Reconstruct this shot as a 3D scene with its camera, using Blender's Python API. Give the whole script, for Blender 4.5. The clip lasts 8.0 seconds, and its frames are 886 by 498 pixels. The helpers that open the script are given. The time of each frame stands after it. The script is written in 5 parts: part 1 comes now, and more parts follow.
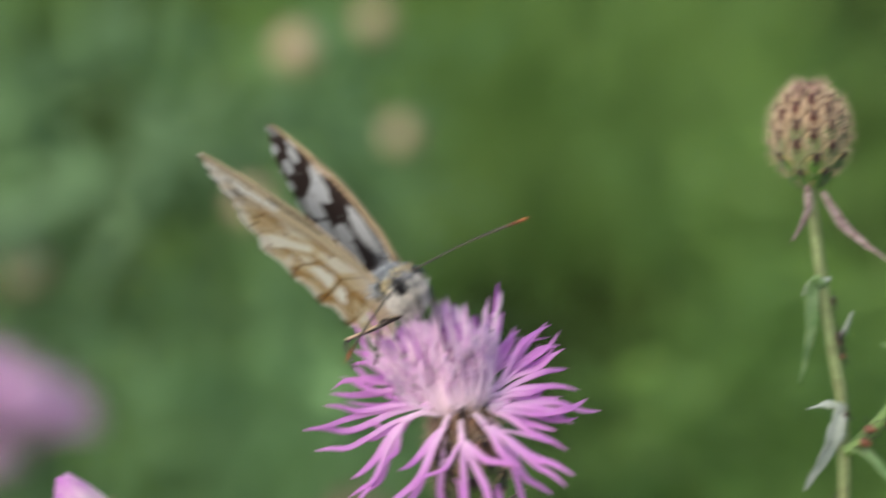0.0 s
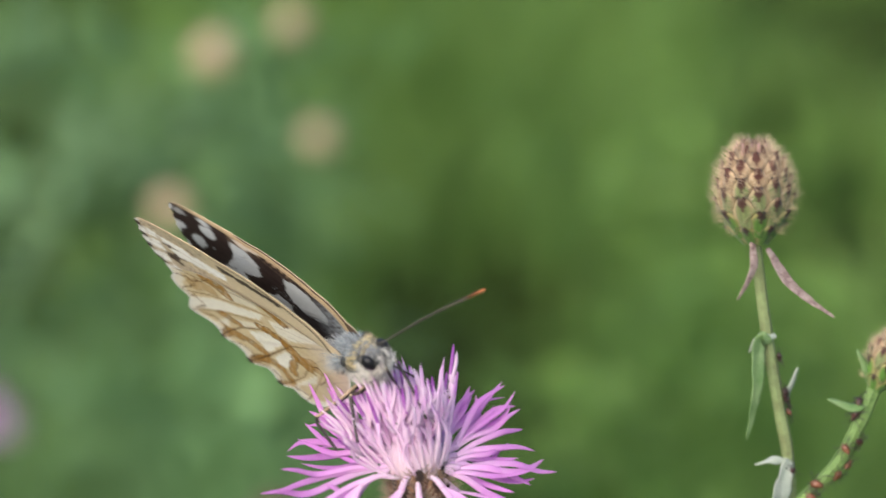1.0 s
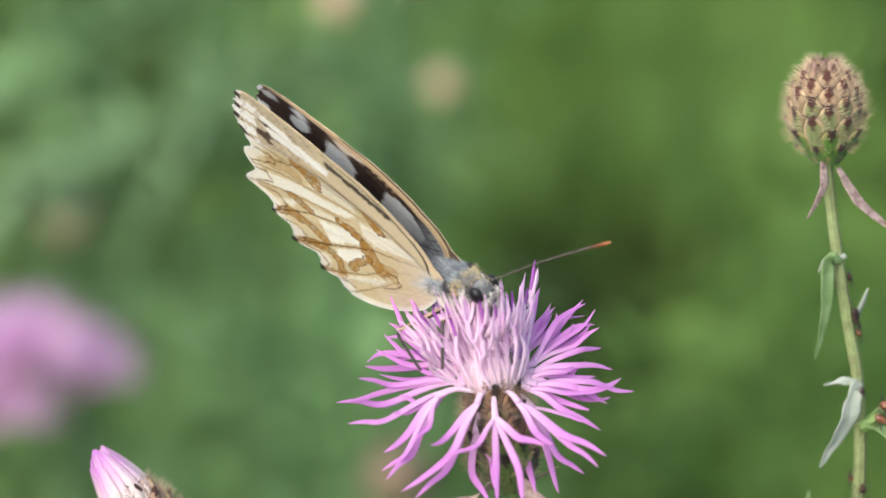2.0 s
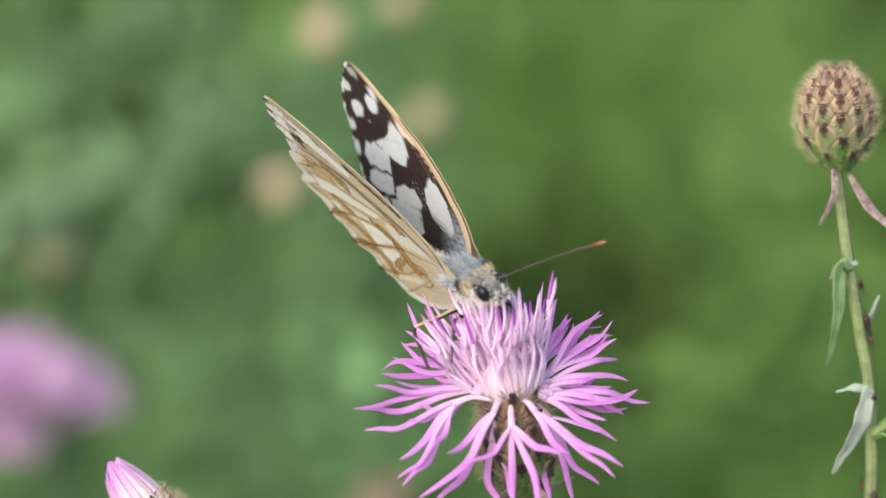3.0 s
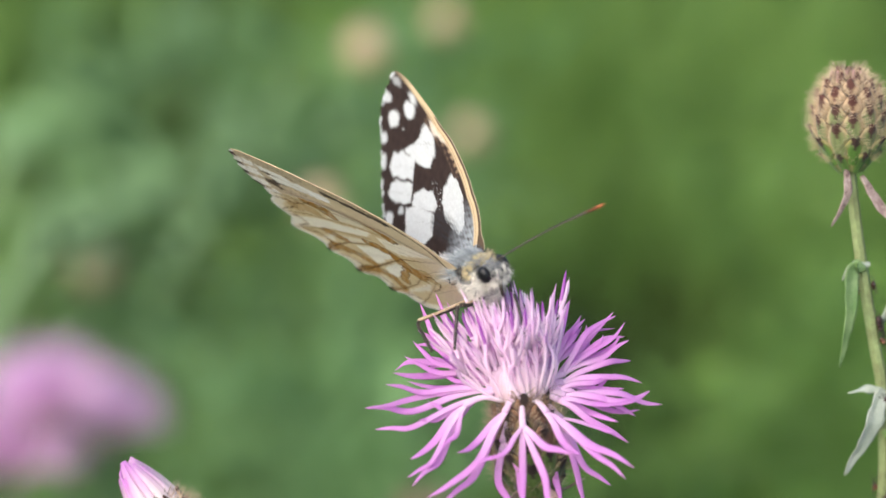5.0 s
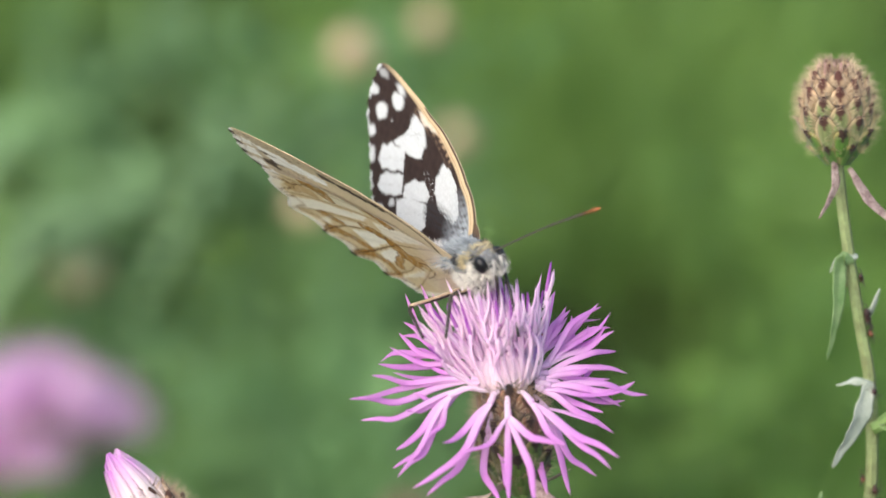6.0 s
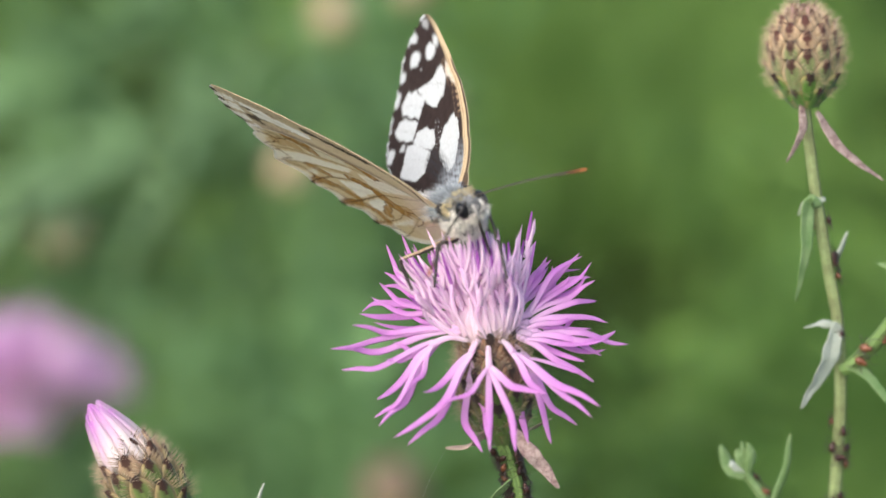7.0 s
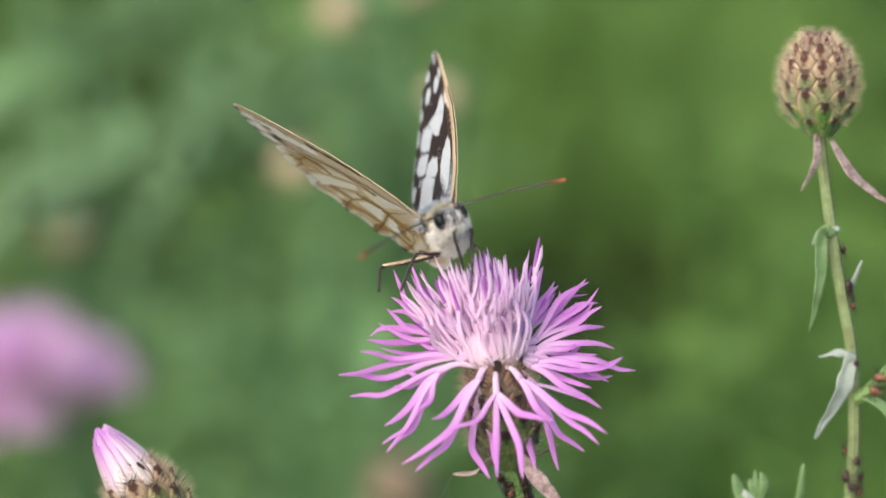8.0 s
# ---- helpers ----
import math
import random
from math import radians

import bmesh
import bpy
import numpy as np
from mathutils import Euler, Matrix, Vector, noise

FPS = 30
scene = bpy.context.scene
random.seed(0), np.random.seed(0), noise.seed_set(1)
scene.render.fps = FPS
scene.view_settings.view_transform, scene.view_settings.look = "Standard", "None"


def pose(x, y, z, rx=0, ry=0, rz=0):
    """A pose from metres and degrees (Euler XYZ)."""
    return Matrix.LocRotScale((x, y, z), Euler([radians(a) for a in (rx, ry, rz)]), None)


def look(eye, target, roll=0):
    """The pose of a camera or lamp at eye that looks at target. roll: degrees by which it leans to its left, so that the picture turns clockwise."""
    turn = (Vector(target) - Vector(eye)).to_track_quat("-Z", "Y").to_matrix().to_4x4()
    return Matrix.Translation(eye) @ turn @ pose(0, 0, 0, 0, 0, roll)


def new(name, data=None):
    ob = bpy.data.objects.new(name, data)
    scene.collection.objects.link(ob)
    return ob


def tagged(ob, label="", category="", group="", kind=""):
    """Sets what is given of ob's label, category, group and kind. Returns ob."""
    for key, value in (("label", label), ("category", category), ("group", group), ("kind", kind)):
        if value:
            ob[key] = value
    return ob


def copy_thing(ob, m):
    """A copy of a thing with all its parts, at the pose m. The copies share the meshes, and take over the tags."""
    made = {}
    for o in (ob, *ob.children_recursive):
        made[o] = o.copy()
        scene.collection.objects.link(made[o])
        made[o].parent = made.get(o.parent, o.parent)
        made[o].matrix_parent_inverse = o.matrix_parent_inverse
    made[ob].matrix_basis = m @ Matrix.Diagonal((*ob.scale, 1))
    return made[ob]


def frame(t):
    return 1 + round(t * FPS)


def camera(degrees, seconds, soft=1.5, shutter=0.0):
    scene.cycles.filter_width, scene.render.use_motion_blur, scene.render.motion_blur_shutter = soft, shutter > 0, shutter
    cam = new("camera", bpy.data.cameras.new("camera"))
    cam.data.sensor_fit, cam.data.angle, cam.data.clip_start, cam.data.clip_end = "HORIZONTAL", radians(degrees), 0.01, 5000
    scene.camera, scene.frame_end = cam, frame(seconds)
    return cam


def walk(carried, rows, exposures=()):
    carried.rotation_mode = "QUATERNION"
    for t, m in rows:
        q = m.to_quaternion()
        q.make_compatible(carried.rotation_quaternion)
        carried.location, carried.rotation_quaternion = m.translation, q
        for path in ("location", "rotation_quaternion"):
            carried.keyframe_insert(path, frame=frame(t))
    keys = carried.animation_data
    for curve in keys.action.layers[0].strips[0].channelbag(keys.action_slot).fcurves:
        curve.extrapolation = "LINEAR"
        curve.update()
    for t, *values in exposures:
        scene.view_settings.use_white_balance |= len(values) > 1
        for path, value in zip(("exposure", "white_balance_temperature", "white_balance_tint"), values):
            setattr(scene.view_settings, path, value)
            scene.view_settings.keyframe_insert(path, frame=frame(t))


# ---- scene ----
cam = camera(16, 8.0, 1.5, 0.25)
# a macro lens, focused on the flower and wide open enough to melt the meadow
cam.data.dof.use_dof = True
cam.data.dof.focus_distance = 0.306
cam.data.dof.aperture_fstop = 18.0
cam.data.dof.aperture_blades = 0

PATH = [
    (0.0, pose(0.00124, -0.29095, 0.54804, 75.411, 0, -0.724)),
    (0.1, pose(0.00032, -0.29062, 0.54929, 75.682, 0, -1.843)),
    (0.3, pose(-0.00150, -0.28994, 0.55180, 74.523, 0, -1.630)),
    (0.5, pose(-0.00332, -0.28927, 0.55431, 74.539, 0, -2.605)),
    (0.6, pose(-0.00337, -0.28919, 0.55461, 75.055, 0, -2.829)),
    (0.8, pose(-0.00346, -0.28903, 0.55521, 74.917, 0, -2.645)),
    (0.9, pose(-0.00351, -0.28895, 0.55550, 74.921, 0, -2.687)),
    (1.0, pose(-0.00355, -0.28887, 0.55580, 75.016, 0, -2.515)),
    (1.2, pose(-0.00034, -0.28920, 0.55458, 75.299, 0, -1.405)),
    (1.5, pose(0.00448, -0.28969, 0.55274, 75.028, 0, -0.908)),
    (1.7, pose(0.00361, -0.28984, 0.55218, 74.314, 0, 0.126)),
    (2.8, pose(-0.00121, -0.29068, 0.54906, 74.756, 0, -0.185)),
    (3.0, pose(-0.00209, -0.29083, 0.54849, 75.076, 0, -0.390)),
    (3.2, pose(-0.00125, -0.29089, 0.54828, 74.828, 0, -0.246)),
    (3.4, pose(-0.00042, -0.29094, 0.54807, 74.951, 0, -0.274)),
    (3.5, pose(0.00000, -0.29097, 0.54797, 75.000, 0, -0.000)),
    (3.7, pose(0.00036, -0.29101, 0.54783, 74.950, 0, 0.474)),
    (3.8, pose(0.00053, -0.29103, 0.54776, 74.719, 0, 0.275)),
    (4.0, pose(0.00089, -0.29106, 0.54763, 74.828, 0, 0.249)),
    (4.2, pose(0.00124, -0.29110, 0.54750, 74.975, 0, 0.500)),
    (4.4, pose(0.00160, -0.29113, 0.54736, 75.084, 0, 0.442)),
    (4.5, pose(0.00178, -0.29115, 0.54729, 75.147, 0, 0.647)),
    (4.7, pose(0.00180, -0.29124, 0.54695, 75.297, 0, 0.682)),
    (5.8, pose(0.00190, -0.29176, 0.54504, 75.738, 0, 0.309)),
    (6.0, pose(0.00192, -0.29185, 0.54470, 75.662, 0, 0.355)),
    (6.2, pose(0.00194, -0.29194, 0.54435, 74.613, 0, -0.044)),
    (6.4, pose(0.00195, -0.29203, 0.54400, 73.305, 0, 0.212)),
    (6.5, pose(0.00196, -0.29208, 0.54383, 73.533, 0, 0.246)),
    (6.6, pose(0.00197, -0.29213, 0.54366, 73.877, 0, 0.005)),
    (6.8, pose(0.00199, -0.29222, 0.54331, 74.941, 0, 0.051)),
    (7.0, pose(0.00201, -0.29231, 0.54296, 75.091, 0, 0.013)),
    (7.1, pose(0.00255, -0.29226, 0.54316, 75.096, 0, -0.442)),
    (7.2, pose(0.00309, -0.29221, 0.54336, 75.136, 0, 0.003)),
    (7.4, pose(0.00417, -0.29210, 0.54376, 75.302, 0, 0.353)),
    (7.5, pose(0.00471, -0.29205, 0.54396, 75.213, 0, 0.194)),
    (7.6, pose(0.00525, -0.29199, 0.54416, 75.020, 0, 0.088)),
    (7.8, pose(0.00352, -0.29162, 0.54554, 74.622, 0, 0.436)),
    (7.9, pose(0.00265, -0.29144, 0.54623, 74.693, 0, 0.266)),
    (8.0, pose(0.00178, -0.29125, 0.54692, 74.784, 0, 0.105)),
]
# the camera opens up a little in the first second
walk(cam, PATH, ((0.0, 0.58), (0.5, 0.63), (1.0, 0.84), (1.5, 1.0), (6.0, 1.0), (7.0, 0.96), (8.0, 0.94)))

# ---- light: bright overcast, the sun behind thin cloud ----
world = bpy.data.worlds.new("sky")
scene.world = world
world.use_nodes = True
wn = world.node_tree.nodes
sky = wn.new("ShaderNodeTexSky")
sky.sky_type = "NISHITA"
sky.sun_disc = False
sky.sun_elevation = radians(38)
sky.sun_rotation = radians(216)
sky.air_density, sky.dust_density = 1.0, 3.0
world.node_tree.links.new(sky.outputs[0], wn["Background"].inputs[0])
wn["Background"].inputs[1].default_value = 0.135
sun_data = bpy.data.lights.new("sun", "SUN")
sun_data.energy, sun_data.angle, sun_data.color = 1.6, radians(60), (1.0, 0.94, 0.82)
sun = new("sun", sun_data)
sun.matrix_world = look((-0.66, -0.92, 0.88), (0, 0, 0))

# ---- view frame of the flower: millimetres to the right, away and up ----
MM = 0.001
TILT = radians(15)
ORIGIN = Vector((0, 0, 0.47))
TURN = Matrix(((1, 0, 0), (0, math.cos(TILT), math.sin(TILT)), (0, -math.sin(TILT), math.cos(TILT))))


def V(x, y, z):
    return ORIGIN + TURN @ (Vector((x, y, z)) * 0.001)


def way(x, y, z):
    return (TURN @ Vector((x, y, z))).normalized()


# ---- materials ----
def material(name, low, high, rough=0.6, scale=400.0, bump=0.1, thin=0.0, metal=0.0, vary=0.0, fine=6.0, sheen=0.0, gloss=0.5):
    """Two tones mixed by noise at two scales, with fine relief; thin lets light through; vary shifts the value from piece to piece."""
    m = bpy.data.materials.new(name)
    m.use_nodes = True
    nt = m.node_tree
    n, l = nt.nodes, nt.links
    b = n["Principled BSDF"]
    co = n.new("ShaderNodeTexCoord")
    a = n.new("ShaderNodeTexNoise")
    a.inputs["Scale"].default_value, a.inputs["Detail"].default_value = scale, 4
    f = n.new("ShaderNodeTexNoise")
    f.inputs["Scale"].default_value, f.inputs["Detail"].default_value = scale * fine, 3
    l.new(co.outputs["Object"], a.inputs["Vector"])
    l.new(co.outputs["Object"], f.inputs["Vector"])
    mx = n.new("ShaderNodeMath")
    mx.operation = "MULTIPLY_ADD"
    l.new(f.outputs["Fac"], mx.inputs[0])
    mx.inputs[1].default_value = 0.45
    l.new(a.outputs["Fac"], mx.inputs[2])
    ramp = n.new("ShaderNodeMapRange")
    ramp.inputs["From Min"].default_value, ramp.inputs["From Max"].default_value = 0.48, 0.98
    l.new(mx.outputs[0], ramp.inputs["Value"])
    mix = n.new("ShaderNodeMix")
    mix.data_type = "RGBA"
    mix.inputs["A"].default_value, mix.inputs["B"].default_value = (*low, 1), (*high, 1)
    l.new(ramp.outputs["Result"], mix.inputs["Factor"])
    colour = mix.outputs["Result"]
    if vary:
        geo = n.new("ShaderNodeNewGeometry")
        ob = n.new("ShaderNodeObjectInfo")
        add = n.new("ShaderNodeMath")
        add.operation = "ADD"
        l.new(geo.outputs["Random Per Island"], add.inputs[0])
        l.new(ob.outputs["Random"], add.inputs[1])
        hsv = n.new("ShaderNodeHueSaturation")
        mr = n.new("ShaderNodeMapRange")
        mr.inputs["From Max"].default_value = 2.0
        mr.inputs["To Min"].default_value, mr.inputs["To Max"].default_value = 1 - vary, 1 + vary
        l.new(add.outputs[0], mr.inputs["Value"])
        l.new(mr.outputs["Result"], hsv.inputs["Value"])
        l.new(colour, hsv.inputs["Color"])
        colour = hsv.outputs["Color"]
    l.new(colour, b.inputs["Base Color"])
    b.inputs["Roughness"].default_value, b.inputs["Metallic"].default_value = rough, metal
    b.inputs["Sheen Weight"].default_value = sheen
    b.inputs["Specular IOR Level"].default_value = gloss
    if bump:
        bp = n.new("ShaderNodeBump")
        bp.inputs["Strength"].default_value, bp.inputs["Distance"].default_value = bump, 0.0003
        l.new(f.outputs["Fac"], bp.inputs["Height"])
        l.new(bp.outputs["Normal"], b.inputs["Normal"])
    if thin:
        tr = n.new("ShaderNodeBsdfTranslucent")
        l.new(colour, tr.inputs["Color"])
        ms = n.new("ShaderNodeMixShader")
        ms.inputs[0].default_value = thin
        l.new(b.outputs[0], ms.inputs[1])
        l.new(tr.outputs[0], ms.inputs[2])
        l.new(ms.outputs[0], n["Material Output"].inputs["Surface"])
    return m


def tinted(name, rough=0.55, thin=0.2, sheen=0.0, grain=0.18, scale=2500.0):
    """Pigment from the mesh's own 'pigment' layer, with a fine scaly grain."""
    m = bpy.data.materials.new(name)
    m.use_nodes = True
    n, l = m.node_tree.nodes, m.node_tree.links
    b = n["Principled BSDF"]
    at = n.new("ShaderNodeAttribute")
    at.attribute_name = "pigment"
    co = n.new("ShaderNodeTexCoord")
    f = n.new("ShaderNodeTexNoise")
    f.inputs["Scale"].default_value, f.inputs["Detail"].default_value = scale, 3
    l.new(co.outputs["Object"], f.inputs["Vector"])
    mr = n.new("ShaderNodeMapRange")
    mr.inputs["To Min"].default_value, mr.inputs["To Max"].default_value = 1 - grain, 1 + grain
    l.new(f.outputs["Fac"], mr.inputs["Value"])
    hsv = n.new("ShaderNodeHueSaturation")
    l.new(mr.outputs["Result"], hsv.inputs["Value"])
    l.new(at.outputs["Color"], hsv.inputs["Color"])
    l.new(hsv.outputs["Color"], b.inputs["Base Color"])
    b.inputs["Roughness"].default_value, b.inputs["Sheen Weight"].default_value = rough, sheen
    bp = n.new("ShaderNodeBump")
    b.inputs["Specular IOR Level"].default_value = 0.25
    bp.inputs["Strength"].default_value, bp.inputs["Distance"].default_value = 0.25, 0.0001
    l.new(f.outputs["Fac"], bp.inputs["Height"])
    l.new(bp.outputs["Normal"], b.inputs["Normal"])
    if thin:
        tr = n.new("ShaderNodeBsdfTranslucent")
        l.new(hsv.outputs["Color"], tr.inputs["Color"])
        ms = n.new("ShaderNodeMixShader")
        ms.inputs[0].default_value = thin
        l.new(b.outputs[0], ms.inputs[1])
        l.new(tr.outputs[0], ms.inputs[2])
        l.new(ms.outputs[0], n["Material Output"].inputs["Surface"])
    return m


STEM = material("ribbed green stem", (0.055, 0.12, 0.025), (0.21, 0.33, 0.10), 0.65, 500, 0.6)
STEM_DRY = material("olive green stem", (0.13, 0.14, 0.06), (0.25, 0.33, 0.14), 0.7, 380, 0.6)
LEAF = material("grey green leaf", (0.12, 0.23, 0.07), (0.25, 0.36, 0.16), 0.6, 500, 0.3, 0.15)
LEAF_PALE = material("woolly pale leaf", (0.30, 0.36, 0.29), (0.47, 0.51, 0.44), 0.8, 600, 0.3, 0.1)
LEAF_PINK = material("withered pinkish leaf", (0.17, 0.10, 0.10), (0.52, 0.41, 0.37), 0.8, 1100, 0.9, 0.1, fine=4)
LEAF_DRY = material("dry brown leaf", (0.18, 0.13, 0.09), (0.38, 0.31, 0.26), 0.8, 600, 0.5)
PETAL = tinted("lilac petal", 0.55, 0.58, 0.0, 0.08, 1500)
BRACT = tinted("bract scale", 0.65, 0.0, 0.2, 0.2, 3000)
CORE = material("bract core", (0.10, 0.10, 0.04), (0.2, 0.17, 0.08), 0.8, 600, 0.3)
WING = tinted("wing scales", 0.75, 0.22, 0.0, 0.14, 3500)
FUR = material("grey white fur", (0.46, 0.46, 0.46), (0.78, 0.75, 0.69), 0.9, 700, 0.6, 0.0, sheen=0.4)
FUR_DARK = material("slate fur", (0.07, 0.075, 0.085), (0.24, 0.25, 0.26), 0.9, 700, 0.6, sheen=0.3)
HAIR = material("white hair", (0.68, 0.67, 0.64), (0.90, 0.87, 0.80), 0.8, 900, 0.0, 0.2, vary=0.3)
HAIR_BLUE = material("slate blue hair", (0.035, 0.045, 0.06), (0.36, 0.41, 0.44), 0.8, 900, 0.0, 0.1, vary=0.65)
HAIR_PALE = material("pale blue grey hair", (0.34, 0.38, 0.42), (0.62, 0.66, 0.70), 0.8, 900, 0.0, 0.1, vary=0.4)
HAIR_CREAM = material("cream hair", (0.42, 0.35, 0.19), (0.72, 0.62, 0.40), 0.8, 900, 0.0, 0.1, vary=0.3)
HAIR_BLACK = material("black hair", (0.010, 0.010, 0.012), (0.04, 0.04, 0.045), 0.7, 900, 0.0, vary=0.3)
CHITIN = material("black brown chitin", (0.012, 0.010, 0.009), (0.05, 0.04, 0.03), 0.4, 1500, 0.2)
BANDED = tinted("banded chitin", 0.45, 0.0, 0.0, 0.2, 3000)
LEG_PALE = material("tan leg scales", (0.25, 0.17, 0.10), (0.55, 0.44, 0.31), 0.6, 1500, 0.2)
CLUB = material("orange club", (0.20, 0.06, 0.02), (0.42, 0.14, 0.04), 0.5, 1500, 0.2)
EYE = material("dark eye", (0.006, 0.006, 0.008), (0.012, 0.013, 0.016), 0.30, 4000, 0.1, gloss=0.3)
APHID = material("brown aphid", (0.10, 0.035, 0.02), (0.26, 0.10, 0.05), 0.35, 1500, 0.1, vary=0.4)
APHID_DARK = material("dark aphid", (0.025, 0.010, 0.010), (0.07, 0.025, 0.02), 0.35, 1500, 0.1, vary=0.4)
SILK = material("spider silk", (0.6, 0.6, 0.6), (0.8, 0.8, 0.8), 0.3, 500, 0.0)
HEAD_TAN = tinted("seed head scales", 0.75, 0.0, 0.1, 0.25, 900)
PINK = material("lilac florets", (0.82, 0.54, 0.82), (0.94, 0.73, 0.93), 0.6, 250, 0.1, 0.4, vary=0.15)
GRASS = material("meadow grass", (0.056, 0.135, 0.028), (0.205, 0.33, 0.078), 0.6, 7, 0.0, 0.25, vary=0.45, fine=5, gloss=0.28)
FOLIAGE = material("glaucous foliage", (0.075, 0.170, 0.064), (0.205, 0.345, 0.155), 0.7, 12, 0.0, 0.2, vary=0.35, fine=5, gloss=0.15)
PALE_STALK = material("pale glaucous stalk", (0.16, 0.30, 0.14), (0.29, 0.44, 0.24), 0.7, 12, 0.0, 0.2, vary=0.3, fine=5, gloss=0.15)
# soil near black: the shade deep under the sward is put in its colour
EARTH_SHADED = material("mossy earth dark with shade", (0.008, 0.015, 0.003), (0.024, 0.038, 0.009), 1.0, 5, 0.6, fine=8, gloss=0.06)

# ---- mesh tools ----
home = {}


def thing(name, m, label, category, group=""):
    ob = new(name)
    ob.empty_display_size = 0.01
    ob.matrix_basis = m
    home[ob] = m.copy()
    return tagged(ob, label, category, group)


def part(name, bm, mat, parent, label=""):
    """One mesh under a thing or a part; the bmesh stands in the world's metres."""
    me = bpy.data.meshes.new(name)
    bm.normal_update()
    bm.transform(home[parent].inverted())
    bm.to_mesh(me)
    bm.free()
    for p in me.polygons:
        p.use_smooth = True
    for one in (mat if isinstance(mat, (list, tuple)) else [mat]):
        me.materials.append(one)
    ob = new(name, me)
    ob.parent = parent
    home[ob] = home[parent].copy()
    return tagged(ob, label)


def piece(name, me, m, parent, label=""):
    """An object on shared mesh data, at the world pose m, under parent."""
    ob = new(name, me)
    ob.parent = parent
    ob.matrix_basis = home[parent].inverted() @ m
    home[ob] = m.copy()
    return tagged(ob, label)


def curve(points, n):
    """n + 1 points of a smooth line through the given ones."""
    p = [Vector(q) for q in points]
    p = [2 * p[0] - p[1]] + p + [2 * p[-1] - p[-2]]
    out = []
    spans = len(p) - 3
    for i in range(n + 1):
        u = i / n * spans
        k = min(int(u), spans - 1)
        t = u - k
        a, b, c, d = p[k:k + 4]
        out.append(0.5 * (2 * b + (c - a) * t + (2 * a - 5 * b + 4 * c - d) * t * t + (3 * b - a - 3 * c + d) * t ** 3))
    return out


def sweep(bm, pts, wide, thick, side, sides=6, fold=0.0, tint=None):
    """A closed body of elliptic section along pts. wide, thick: half sizes in metres as functions of 0..1; side: the way of the wide axis."""
    lay = bm.verts.layers.float_color.get("pigment") if tint else None
    rings = []
    n = len(pts) - 1
    for i, p in enumerate(pts):
        u = i / n
        t = (pts[min(i + 1, n)] - pts[max(i - 1, 0)]).normalized()
        a = side - t * side.dot(t)
        a = a.normalized() if a.length > 1e-6 else t.orthogonal().normalized()
        b = t.cross(a)
        w, h = max(wide(u), 1e-6), max(thick(u), 1e-6)
        ring = []
        for k in range(sides):
            g = 2 * math.pi * k / sides
            v = bm.verts.new(p + a * (w * math.cos(g)) + b * (h * math.sin(g) + fold * w * abs(math.cos(g))))
            if lay:
                v[lay] = (*tint(u), 1)
            ring.append(v)
        rings.append(ring)
    for r, s in zip(rings, rings[1:]):
        for k in range(sides):
            bm.faces.new((r[k], r[(k + 1) % sides], s[(k + 1) % sides], s[k]))
    bm.faces.new(rings[0][::-1])
    bm.faces.new(rings[-1])
    return bm


def mesh():
    return bmesh.new()


def pigmented():
    bm = bmesh.new()
    bm.verts.layers.float_color.new("pigment")
    return bm


def ball(bm, m, seg=20, rings=14):
    bmesh.ops.create_uvsphere(bm, u_segments=seg, v_segments=rings, radius=1.0, matrix=m)
    return bm


def blend(a, b, u):
    u = min(1, max(0, u))
    return tuple(p + (q - p) * u for p, q in zip(a, b))


def taper(r, tip=0.1, start=1.0):
    """Leaf-like half width: narrow at the foot, widest before the middle, pointed."""
    return lambda u: r * (start + (1 - start) * min(1, u * 3)) * (tip + (1 - tip) * (1 - u ** 2.2) ** 0.8)


def line(r0, r1):
    return lambda u: r0 + (r1 - r0) * u


def basis(p, axis, side):
    """A pose at p with z along axis and x towards side."""
    z = axis.normalized()
    x = (side - z * side.dot(z)).normalized()
    y = z.cross(x)
    return Matrix(((x.x, y.x, z.x, p.x), (x.y, y.y, z.y, p.y), (x.z, y.z, z.z, p.z), (0, 0, 0, 1)))


rng = random.Random(7)

# ---- ground and the meadow behind ----
bm = mesh()
n = 60
grid = []
for i in range(n + 1):
    row = []
    for j in range(n + 1):
        u, v = 2 * i / n - 1, 2 * j / n - 1
        x, y = 400 * u * abs(u) ** 3, 400 * v * abs(v) ** 3
        row.append(bm.verts.new((x, y, 0.02 * noise.noise((x * 2, y * 2, 0)) - 0.01)))
    grid.append(row)
for i in range(n):
    for j in range(n):
        bm.faces.new((grid[i][j], grid[i + 1][j], grid[i + 1][j + 1], grid[i][j + 1]))
me = bpy.data.meshes.new("ground")
bm.to_mesh(me)
bm.free()
me.materials.append(EARTH_SHADED)
tagged(new("ground", me), "mossy green meadow soil, deep shade in its colour, reaching to the horizon", "ground", kind="structure")


